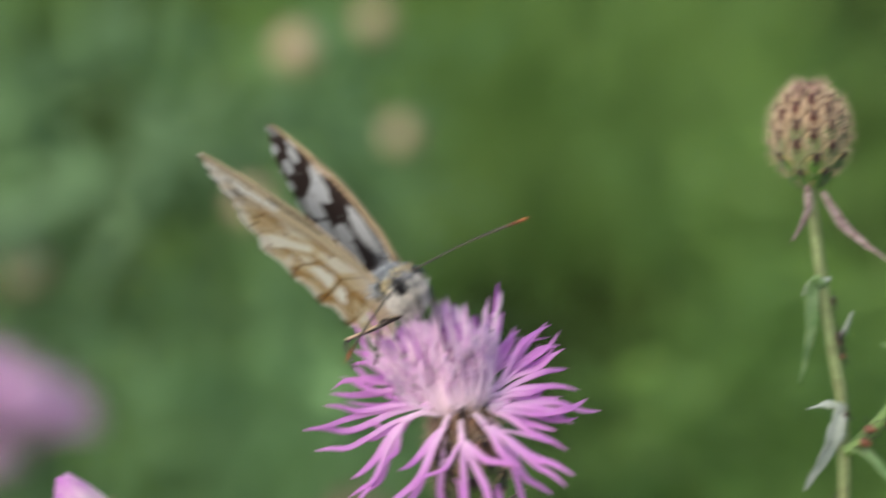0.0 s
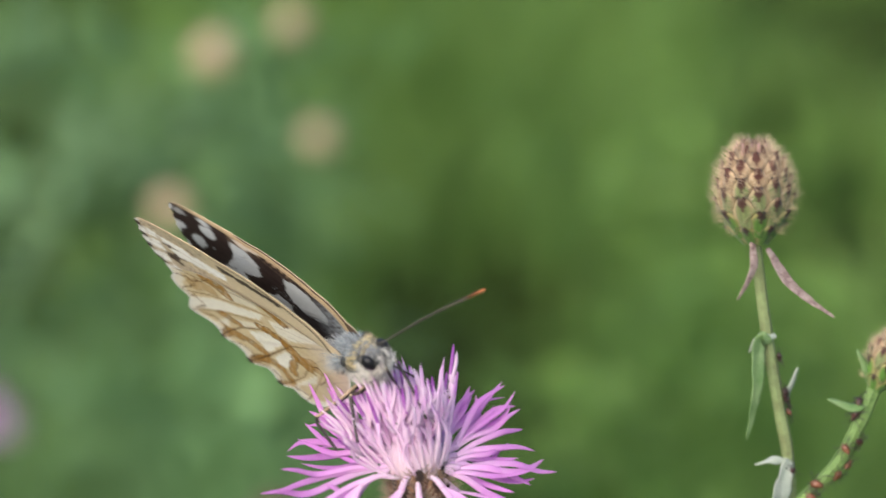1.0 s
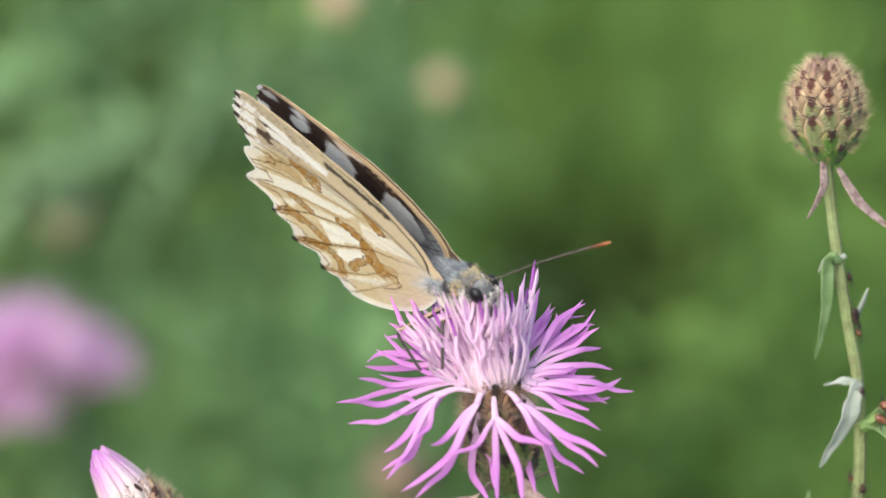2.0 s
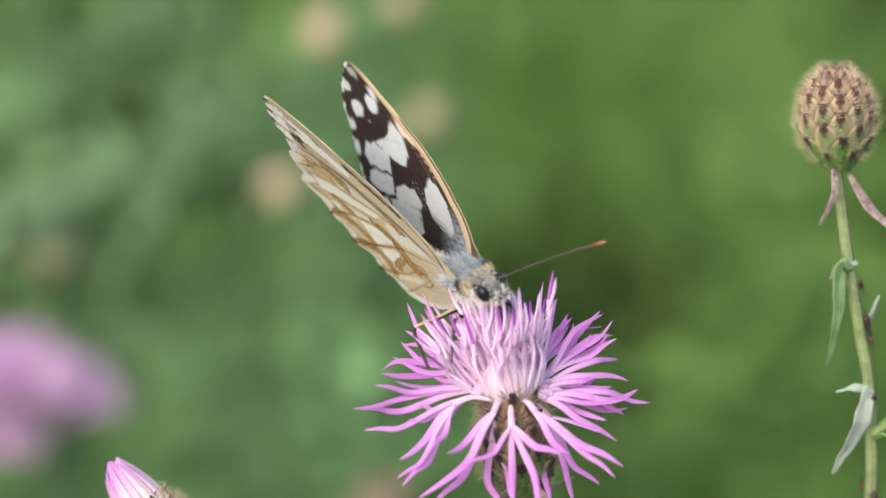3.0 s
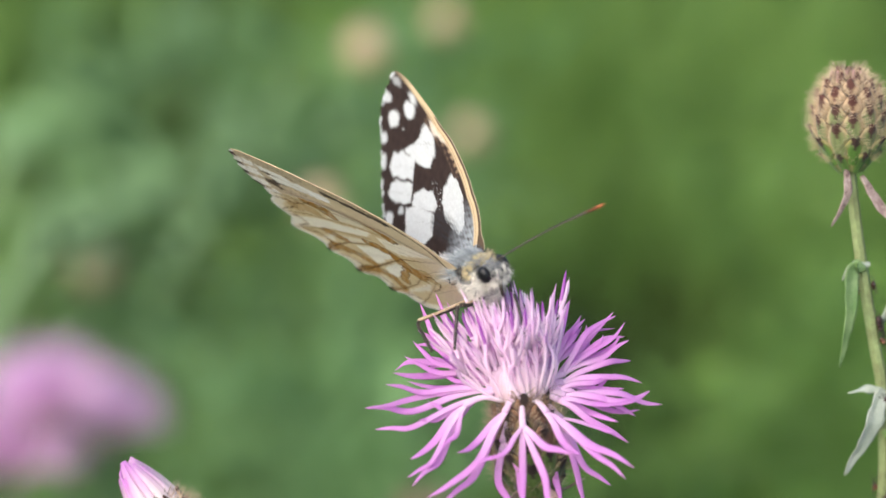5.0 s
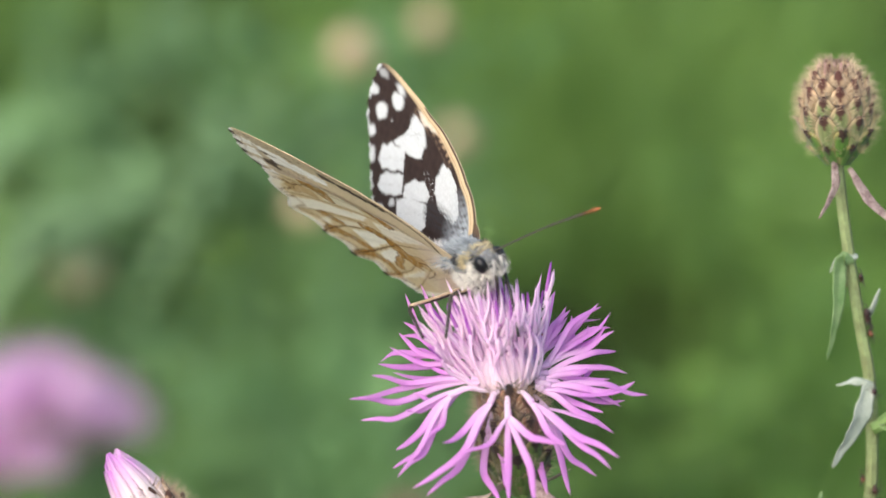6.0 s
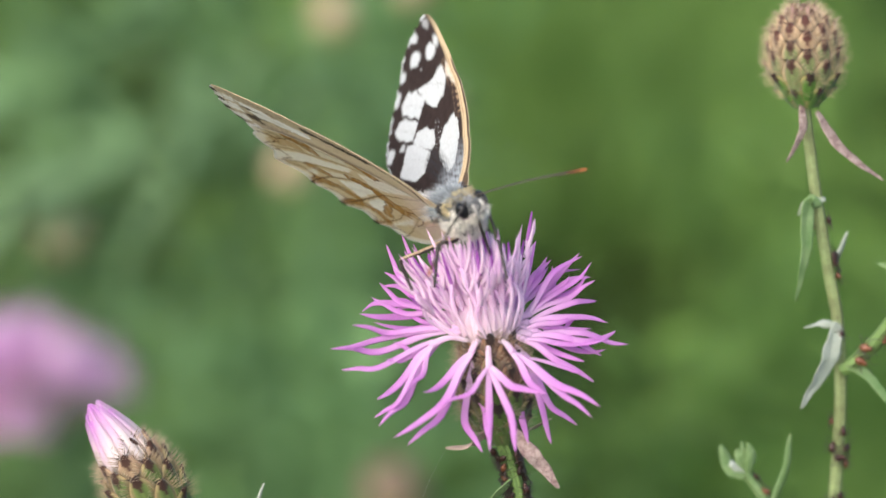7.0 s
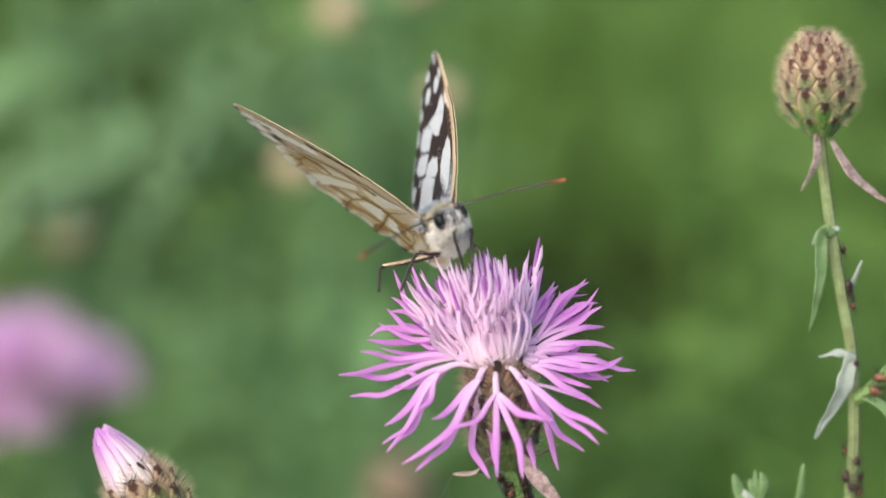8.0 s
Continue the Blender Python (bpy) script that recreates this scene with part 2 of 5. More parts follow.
def strips(count, place, height, width, lean, seed, segs=4):
    """Vertices and faces of many bent blades; place(r) gives a foot."""
    r = random.Random(seed)
    vs, fs = [], []
    for _ in range(count):
        x, y = place(r)
        h, w = height(r, x, y), width(r)
        if h <= 0:
            continue
        a, b = r.uniform(0, 6.283), r.uniform(0, 6.283)
        lx, ly = math.cos(a) * lean * r.random() * h, math.sin(a) * lean * r.random() * h
        wx, wy = math.cos(b) * w, math.sin(b) * w
        k = len(vs)
        for i in range(segs + 1):
            u = i / segs
            q = (1 - u ** 2) * 0.9 + 0.08
            cx, cy, cz = x + lx * u * u, y + ly * u * u, h * (u - 0.18 * lean * u * u)
            vs += [(cx - wx * q, cy - wy * q, cz), (cx, cy, cz + w * 0.4 * q), (cx + wx * q, cy + wy * q, cz)]
        for i in range(segs):
            p = k + 3 * i
            fs += [(p, p + 1, p + 4, p + 3), (p + 1, p + 2, p + 5, p + 4)]
    return vs, fs


def stuff(name, data, mat, label, category):
    me = bpy.data.meshes.new(name)
    me.from_pydata(data[0], [], data[1])
    me.materials.append(mat)
    for p in me.polygons:
        p.use_smooth = True
    return tagged(new(name, me), label, category, kind="stuff")


def wedge(near, far, spread):
    def place(r):
        y = near + (far - near) * r.random() ** 0.8
        return r.uniform(-1, 1) * (spread + 0.22 * y), y
    return place


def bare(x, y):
    """Height of the sward: open gaps in it, showing soil coloured dark for shade."""
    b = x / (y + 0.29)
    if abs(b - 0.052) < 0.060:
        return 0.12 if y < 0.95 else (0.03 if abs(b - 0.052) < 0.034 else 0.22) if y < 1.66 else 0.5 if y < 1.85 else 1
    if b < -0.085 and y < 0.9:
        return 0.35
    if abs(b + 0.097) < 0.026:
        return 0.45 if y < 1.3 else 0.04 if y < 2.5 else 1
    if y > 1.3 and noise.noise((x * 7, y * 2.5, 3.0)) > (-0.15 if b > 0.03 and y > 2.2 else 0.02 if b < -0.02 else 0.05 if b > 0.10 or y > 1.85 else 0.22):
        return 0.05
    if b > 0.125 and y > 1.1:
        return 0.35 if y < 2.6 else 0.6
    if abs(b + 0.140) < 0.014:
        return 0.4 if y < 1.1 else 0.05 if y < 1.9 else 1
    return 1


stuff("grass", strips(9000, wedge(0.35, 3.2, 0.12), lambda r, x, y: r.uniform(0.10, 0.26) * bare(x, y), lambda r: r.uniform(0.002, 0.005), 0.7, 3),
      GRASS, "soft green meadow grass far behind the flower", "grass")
def around(r):
    while True:
        x, y = r.uniform(-3, 3), r.uniform(-2.5, 3.2)
        if y < 0.35 or abs(x) > 0.12 + 0.22 * y:
            return x, y


stuff("grass", strips(9000, around, lambda r, x, y: r.uniform(0.06, 0.20), lambda r: r.uniform(0.003, 0.006), 0.7, 5, 3),
      GRASS, "low green meadow grass round the flowers", "grass")
stuff("far_grass", strips(5000, lambda r: (r.uniform(-6, 6), r.uniform(3, 14)), lambda r, x, y: r.uniform(0.2, 0.5), lambda r: r.uniform(0.006, 0.012), 0.7, 4),
      GRASS, "distant meadow grass", "grass")

# ---- knapweed heads ----
DARK_B = (0.035, 0.016, 0.012)


def bract_mesh(kind):
    """One scale, 1 unit long: a ribbed green blade with a tan border and a dark comb of bristles round its tip."""
    bm = pigmented()
    lay = bm.verts.layers.float_color["pigment"]
    low, high, dark = kind
    pale = blend(high, (0.76, 0.66, 0.50), 0.6)
    steps = [0, 0.15, 0.3, 0.42] + [0.50 + 0.028 * k for k in range(18)] + [1.0]
    half = lambda u: 0.36 * (0.55 + 0.9 * u - 1.35 * u ** 3) + 0.012
    rows = []
    for u in steps:
        row = []
        for k in range(9):
            s = (k - 4) / 4
            rib = 0.012 * (1 if k % 2 == 0 else -1) * (u < 0.75)
            z = 0.15 * (1 - s * s) * (1 - 0.3 * u) + 0.05 * u * u + 0.10 * max(0, u - 0.6) + rib
            v = bm.verts.new((s * half(u), z, u))
            c = blend(low, high, (abs(s) - 0.55) * 2.4 + 0.5 * max(0, u - 0.5))
            if k in (1, 3, 5, 7) and u < 0.72:
                c = tuple(q * 0.72 for q in c)
            if u > 0.55 + 0.36 * abs(s) + (0.05 if k % 2 else 0):
                c = dark
            v[lay] = (*c, 1)
            row.append(v)
        rows.append(row)
    for a, b in zip(rows, rows[1:]):
        for k in range(8):
            bm.faces.new((a[k], a[k + 1], b[k + 1], b[k]))
    # bristles grow from the edge itself, dark at the foot and pale at the end
    for side, k in ((-1, 0), (1, 8)):
        for i in range(5, len(steps) - 1):
            a, u = rows[i][k], steps[i]
            b = bm.verts.new(a.co.lerp(rows[i + 1][k].co, 0.75))
            b[lay] = a[lay]
            tip = bm.verts.new(a.co + Vector((side * (0.27 - 0.26 * (u - 0.5) + 0.07 * (i % 3)), 0.10 + 0.09 * ((i * 7) % 3), 0.05 + 0.34 * (u - 0.5) + 0.06 * (i % 2))))
            tip[lay] = (*pale, 1)
            bm.faces.new((a, b, tip) if side > 0 else (b, a, tip))
    me = bpy.data.meshes.new("bract")
    bm.to_mesh(me)
    bm.free()
    for p in me.polygons:
        p.use_smooth = True
    me.materials.append(BRACT)
    return me


PALE_SET = [bract_mesh(c) for c in (((0.085, 0.20, 0.03), (0.40, 0.34, 0.15), DARK_B), ((0.17, 0.21, 0.085), (0.48, 0.37, 0.23), (0.06, 0.025, 0.02)), ((0.37, 0.265, 0.165), (0.54, 0.40, 0.26), (0.075, 0.026, 0.020)))]
DARK_SET = [bract_mesh(c) for c in (((0.08, 0.14, 0.03), (0.22, 0.19, 0.085), (0.018, 0.009, 0.008)), ((0.085, 0.09, 0.035), (0.22, 0.15, 0.08), (0.018, 0.009, 0.008)), ((0.11, 0.055, 0.032), (0.22, 0.12, 0.07), (0.02, 0.010, 0.008)))]

BUD_SET = [bract_mesh(c) for c in (((0.065, 0.16, 0.026), (0.40, 0.31, 0.13), (0.04, 0.017, 0.011)), ((0.10, 0.15, 0.04), (0.36, 0.27, 0.14), (0.04, 0.017, 0.011)), ((0.30, 0.21, 0.13), (0.45, 0.31, 0.21), (0.05, 0.020, 0.013)))]


def involucre(parent, foot, axis, length, radius, seed, rows=10, label="", top=0.34, last=0.80, wide_=0.0030, big=0.40, scales=PALE_SET, greens=0.22):
    """An egg of overlapping scales, green at the foot and tan towards the top."""
    r = random.Random(seed)
    axis = axis.normalized()
    m = basis(foot, axis, way(1, 0, 0))
    egg = lambda u: radius * float(np.interp(u, (0, 0.08, 0.22, 0.40, 0.60, 0.76, 0.90, 1.0), (0.58, 0.90, 1.0, 1.0, 0.95, 0.85, 0.62 + 0.4 * (top - 0.3), top)))
    bm = mesh()
    sweep(bm, [foot + axis * (length * i / 10) for i in range(11)], lambda u: egg(u) * 0.86, lambda u: egg(u) * 0.86, way(1, 0, 0), 16)
    core = part("involucre", bm, CORE, parent, label)
    for i in range(rows):
        u = (last + 0.12) * i / (rows - 1) - 0.12
        count = max(6, round(2 * math.pi * egg(u + 0.06) / (wide_ * (1 - 0.25 * u))))
        for k in range(count):
            g = 2 * math.pi * (k + 0.5 * (i % 2)) / count + r.uniform(-0.06, 0.06)
            size = length * (big + 0.04 * r.random()) * (1 - 0.25 * max(0, u - 0.4)) * (1 + 1.2 * min(0, u))
            lo, hi = egg(max(0, u - 0.03)) * (0.90 if u > 0 else 0.90 + 4.0 * u), egg(min(1, u + 0.30))
            p0 = m @ Vector((math.cos(g) * lo, math.sin(g) * lo, (u - 0.02) * length))
            p1 = m @ Vector((math.cos(g) * hi, math.sin(g) * hi, min(1.02, u + 0.30) * length))
            out = m.to_3x3() @ Vector((math.cos(g), math.sin(g), 0))
            z = (p1 - p0).normalized() * 0.9 + out * 0.03
            z.normalize()
            x = out.cross(z).normalized()
            y = z.cross(x)
            if y.dot(out) < 0:
                x, y = -x, -y
            s = size
            pm = Matrix(((x.x * s, y.x * s, z.x * s, p0.x), (x.y * s, y.y * s, z.y * s, p0.y), (x.z * s, y.z * s, z.z * s, p0.z), (0, 0, 0, 1)))
            mesh_ = scales[0] if u + r.uniform(-0.1, 0.1) < greens else scales[1] if u + r.uniform(-0.12, 0.12) < greens + 0.28 else scales[2]
            piece("bract", mesh_, pm, core)
    return core


def leaf(parent, pts, width, mat, label="", side=None, thick=0.00016, name="leaf", fold=0.25):
    bm = mesh()
    side = side or way(0.75, 0.5, 0.3)
    sweep(bm, curve(pts, 26), taper(width, 0.12, 0.45), lambda u: thick * (1 - 0.6 * u), side, 12, fold)
    for v in bm.verts:
        v.co += noise.noise_vector(v.co * 700) * (0.16 * width) + noise.noise_vector(v.co * 2600) * (0.07 * width)
    return part(name, bm, mat, parent, label)


def stem(parent, pts, r0, r1, mat=None, label="", name="stem"):
    """A ribbed stalk."""
    bm = mesh()
    line_ = curve(pts, 10 * (len(pts) - 1))
    n = len(line_) - 1
    rings = []
    for i, p in enumerate(line_):
        t = (line_[min(i + 1, n)] - line_[max(i - 1, 0)]).normalized()
        a = (way(1, 0, 0) - t * t.dot(way(1, 0, 0))).normalized()
        b = t.cross(a)
        r = r1 + (r0 - r1) * min(1, (p - line_[-1]).length / 0.35)
        rings.append([bm.verts.new(p + (a * math.cos(g) + b * math.sin(g)) * r * (1 + 0.09 * math.cos(7 * g) + 0.05 * noise.noise(p * 900)))
                      for g in (2 * math.pi * k / 28 for k in range(28))])
    for r, s in zip(rings, rings[1:]):
        for k in range(28):
            bm.faces.new((r[k], r[(k + 1) % 28], s[(k + 1) % 28], s[k]))
    bm.faces.new(rings[0][::-1])
    bm.faces.new(rings[-1])
    return part(name, bm, mat or STEM, parent, label)


def to_ground(p, dx=0.0, dy=0.0):
    """Points from p down to the soil."""
    foot = Vector((p.x + dx, p.y + dy, -0.005))
    return [p, p.lerp(foot, 0.02), p.lerp(foot, 0.06), p.lerp(foot, 0.15), p.lerp(foot, 0.35) + Vector((0.002, 0, 0)), p.lerp(foot, 0.65) + Vector((-0.002, 0.002, 0)), foot]


def plant(name, foot, label, group="knapweed plants"):
    return thing(name, Matrix.Translation((foot.x, foot.y, 0)), label, "wild flower", group)


LILAC, LILAC_PALE, LILAC_DEEP, WHITE_PINK = (0.77, 0.39, 0.79), (0.94, 0.71, 0.93), (0.66, 0.27, 0.73), (0.98, 0.86, 0.95)

# ---- the open flower ----
HEART = V(6.3, 0, -13.3)
AXIS = way(-0.14, -0.10, 0.98)
BASE = V(7.5, 0.6, -21.9)
flower_line = [V(7.4, 0.7, -22.3), V(8.9, 2.0, -27.0), V(9.7, 3.3, -31.4), V(10.6, 4.6, -36.0)]
flower_down = to_ground(flower_line[-1], 0.012, 0.03)
flower = plant("knapweed", flower_down[-1], "lilac knapweed in full bloom with a butterfly feeding on it")
stem(flower, (flower_line + flower_down[1:])[::-1], 0.0016, 0.00064)
involucre(flower, BASE, HEART - BASE, 0.0088, 0.0030, 11, 8, top=0.75, last=0.7, wide_=0.0034, scales=DARK_SET, greens=0.16)
FM = basis(HEART, AXIS, way(1, 0, 0))


def petal(parent, pts, width, face, deep=0.0, pale=0.0):
    """A flat pointed lobe whose blade looks towards face."""
    bm = pigmented()
    a, b = blend(WHITE_PINK, LILAC_PALE, 0.5 + pale), blend(LILAC, LILAC_DEEP, deep)
    line_ = curve(pts, 16)
    t = (line_[-1] - line_[0]).normalized()
    side = t.cross(face)
    side = side.normalized() if side.length > 0.05 else way(1, 0, 0)
    sweep(bm, line_, lambda u: width * (0.48 + 0.52 * math.sin(min(1, u * 1.9) * 1.5708)) * (1 - u ** 3.2) ** 0.75, lambda u: 0.00005 * (1 - 0.6 * u), side, 8, 0.12,
          lambda u: blend(a, b, u * 1.9))
    return part("petal_lobe", bm, PETAL, parent)


def ray_floret(parent, g, rise, reach, lobes, seed):
    """A bent tube that splits into narrow pointed lobes. g: bearing round the head; rise: degrees above the rim."""
    r = random.Random(seed)
    spin = FM.to_3x3()

    def ray(bearing, climb):
        c = math.cos(radians(climb))
        return spin @ Vector((math.cos(bearing) * c, math.sin(bearing) * c, math.sin(radians(climb))))

    out = ray(g, 0)
    sid = AXIS.cross(out)
    foot = HEART + out * 0.0020 + AXIS * r.uniform(0.0002, 0.0018)
    end = foot + ray(g, 0.4 * rise + 20) * (reach * r.uniform(0.13, 0.24))
    bm = pigmented()
    mid = foot.lerp(end, 0.5) + AXIS * 0.0003
    sweep(bm, curve([foot, mid, end], 8), line(0.00018, 0.00034), line(0.00018, 0.00028), sid, 7, 0, lambda u: blend(WHITE_PINK, LILAC_PALE, u))
    tube = part("ray_floret", bm, PETAL, parent)
    for k in range(lobes):
        f = (k - (lobes - 1) / 2) / max(1, (lobes - 1) / 2) + r.uniform(-0.2, 0.2)
        long_ = reach * r.uniform(0.58, 0.86) * (1 - 0.1 * abs(f))
        bearing, climb = g + f * 0.45, rise + r.uniform(-32, 30)
        fan = sid * (f * 0.7 * max(0, -math.sin(g)) + r.uniform(-0.42, 0.42))
        w0, w1 = ray(bearing * 0.6 + g * 0.4, climb * 0.4 + 18), (ray(bearing, climb - 4) + fan).normalized()
        w2 = (w1 + AXIS * r.uniform(-0.7, 0.75) + sid * r.uniform(-0.8, 0.8)).normalized()
        p1 = end + w0 * (long_ * 0.22)
        p2 = p1 + (w0 * 0.25 + w1 * 0.75).normalized() * (long_ * 0.28)
        p3 = p2 + w1 * (long_ * 0.26)
        p4 = p3 + w2 * (long_ * 0.24)
        face = way(r.uniform(-0.7, 0.7), -1, r.uniform(0.0, 0.9)) + AXIS * 0.3
        petal(tube, [end - w0 * 0.0003, p1, p2, p3, p4], r.uniform(0.00034, 0.00050), face, r.uniform(0, 0.5), r.uniform(-0.2, 0.3))


# short rays that fill the far side of the head
for k in range(7):
    ray_floret(flower, 0.5 + 2.1 * k / 6 + rng.uniform(-0.1, 0.1), 26 + rng.uniform(-16, 18), rng.uniform(0.0105, 0.0130), 3, 100 + k)


def placed_floret(depth, throat, lobes):
    """A ray floret by its habit: millimetres from the heart, to the side and up, of its throat, and of each lobe's middle and tip; depth: how far the tips stand back."""
    r = random.Random(round(1000 * (throat[0] + 31 * throat[1])))

    def at(xz, y):
        return HEART + TURN @ (Vector((xz[0], y, xz[1])) * MM)

    foot = at((throat[0] * 0.32, throat[1] * 0.10 - 0.1), max(-2.2, min(2.2, depth * 0.45)))
    end = at(throat, depth * 0.55)
    bm = pigmented()
    sweep(bm, curve([foot, foot.lerp(end, 0.5) + AXIS * 0.0005, end], 10), line(0.00020, 0.00036), line(0.00020, 0.00026), way(1, 0, 0), 7, 0, lambda u: blend(WHITE_PINK, LILAC_PALE, u))
    tube = part("ray_floret", bm, PETAL, flower)
    for mid, tip_, wide in lobes:
        m_ = at(mid, depth * 0.85 + r.uniform(-0.8, 0.8))
        t_ = at(tip_, depth * 1.1 + r.uniform(-1.2, 1.2))
        near_ = end.lerp(m_, 0.4) + AXIS * 0.0002
        far_ = m_.lerp(t_, 0.55) + AXIS * r.uniform(-0.0003, 0.0003)
        start = end + (end - foot).normalized() * -0.0004
        face = way(r.uniform(-0.45, 0.45), -1, r.uniform(0.0, 0.8)) + AXIS * 0.25
        petal(tube, [start, near_, m_, far_, t_], 0.00037 * wide, face, r.uniform(0.0, 0.45), r.uniform(-0.2, 0.3))


# front, hanging to one side
placed_floret(-5.5, (-1.7, -1.2), (((-4.2, -3.8), (-6.2, -4.8), 1.15), ((-4.2, -5.7), (-9.0, -9.1), 1.2), ((-4.5, -7.0), (-7.7, -9.8), 1.2)))
# front, hanging straight down
placed_floret(-7, (0.0, -2.7), (((0.0, -6.8), (0.0, -10.3), 1.05), ((2.0, -7.0), (2.4, -10.3), 1.05), ((2.0, -4.2), (4.6, -4.9), 1.1), ((-1.8, -4.9), (-5.0, -6.2), 0.8)))
# front, hanging under the head
placed_floret(-4, (-1.9, -4.1), (((-2.3, -7.8), (-0.6, -10.6), 1.1), ((-0.4, -6.5), (-0.2, -9.2), 1.0)))
# front, sweeping to the other side
placed_floret(-5.5, (2.3, -1.2), (((3.7, -3.8), (5.4, -5.0), 1.05), ((6.3, -4.1), (10.4, -6.2), 1.15), ((6.8, -5.0), (9.6, -7.2), 1.0)))
# low, hanging in long straps
placed_floret(-2.5, (3.7, -1.9), (((3.0, -6.5), (3.7, -9.8), 1.1), ((5.0, -6.2), (5.9, -9.9), 1.0), ((5.8, -6.2), (8.4, -8.1), 1.0), ((7.4, -2.7), (8.8, -2.9), 0.7)))
# side, spread level in wide straps
placed_floret(-1, (4.1, 0.4), (((7.7, 0.1), (10.8, -1.6), 1.15), ((9.3, 0.6), (13.4, -0.5), 1.2), ((9.0, -0.2), (12.2, 0.8), 1.1), ((7.9, -0.9), (11.2, -1.0), 1.0)))
# side, spread level above
placed_floret(1, (3.9, 1.6), (((7.9, 2.1), (11.5, 1.5), 0.95), ((8.2, 3.5), (10.5, 3.6), 0.9), ((6.6, 0.3), (8.4, 2.1), 0.9)))
# side, rising
placed_floret(2.5, (4.1, 2.4), (((7.7, 3.9), (10.3, 5.6), 1.0), ((7.4, 4.2), (9.5, 6.1), 0.9), ((6.1, 6.2), (9.1, 7.9), 0.95), ((7.1, 4.6), (7.8, 6.1), 0.6)))
# side, filling between the straps
placed_floret(-2, (3.4, 0.0), (((6.1, -1.1), (9.1, -2.1), 1.0), ((6.3, -1.9), (10.1, -4.1), 1.0), ((6.9, -0.4), (11.2, 0.0), 1.0)))
placed_floret(0, (3.6, 1.0), (((6.3, 1.1), (9.8, 1.0), 0.9), ((5.8, 0.0), (9.6, -0.4), 1.0), ((6.9, 1.6), (9.0, 2.4), 0.8)))
placed_floret(0.5, (-3.1, 1.6), (((-7.2, 1.0), (-11.0, 1.6), 1.0), ((-6.6, 0.4), (-10.4, 0.4), 0.9), ((-6.1, 1.6), (-9.1, 3.0), 0.8)))
placed_floret(3, (-3.4, 3.0), (((-6.1, 3.8), (-8.2, 5.3), 0.7), ((-5.6, 4.3), (-8.0, 7.0), 0.7), ((-6.4, 2.7), (-8.8, 3.9), 0.7)))
# back, standing up
placed_floret(5, (3.4, 3.5), (((4.4, 6.1), (5.8, 7.9), 0.8), ((4.1, 7.3), (4.7, 9.4), 0.8), ((6.2, 4.9), (6.3, 7.0), 0.9), ((5.0, 5.7), (5.7, 7.5), 0.7)))
# side, long and curled up
placed_floret(-1.5, (-3.5, 1.0), (((-10.4, -1.2), (-15.1, -0.9), 1.0), ((-10.4, 0.0), (-14.2, -0.8), 0.9), ((-9.4, 0.6), (-13.0, 1.4), 0.9)))
# side, drooping and bowed
placed_floret(-2.5, (-3.8, 0.4), (((-10.4, -2.6), (-14.0, -2.9), 0.95), ((-6.4, -1.9), (-9.0, -0.2), 1.0), ((-8.0, -1.9), (-9.8, -1.9), 0.7)))
# side, hanging in a bunch
placed_floret(-4, (-5.6, -0.5), (((-8.2, -3.8), (-10.6, -5.6), 1.25), ((-8.5, -5.7), (-10.9, -7.4), 0.8), ((-7.8, -5.7), (-10.4, -8.1), 0.95), ((-6.2, -3.2), (-7.8, -4.8), 0.8)))
# side, raised a little
placed_floret(1.5, (-3.9, 2.2), (((-8.5, 2.1), (-12.4, 2.4), 1.1), ((-8.0, 2.4), (-11.3, 4.0), 0.95), ((-8.3, 3.4), (-10.5, 5.4), 0.9)))
# back, raised high
placed_floret(4, (-4.4, 3.5), (((-7.5, 4.6), (-10.1, 6.4), 0.95), ((-8.4, 5.8), (-9.9, 9.1), 0.85), ((-6.4, 5.1), (-8.4, 10.1), 0.8), ((-6.6, 3.2), (-9.6, 2.7), 0.8)))
# back, between the florets
placed_floret(6, (-2.3, 4.3), (((-5.6, 5.4), (-7.3, 9.2), 0.7), ((-3.9, 5.9), (-5.6, 8.6), 0.7)))


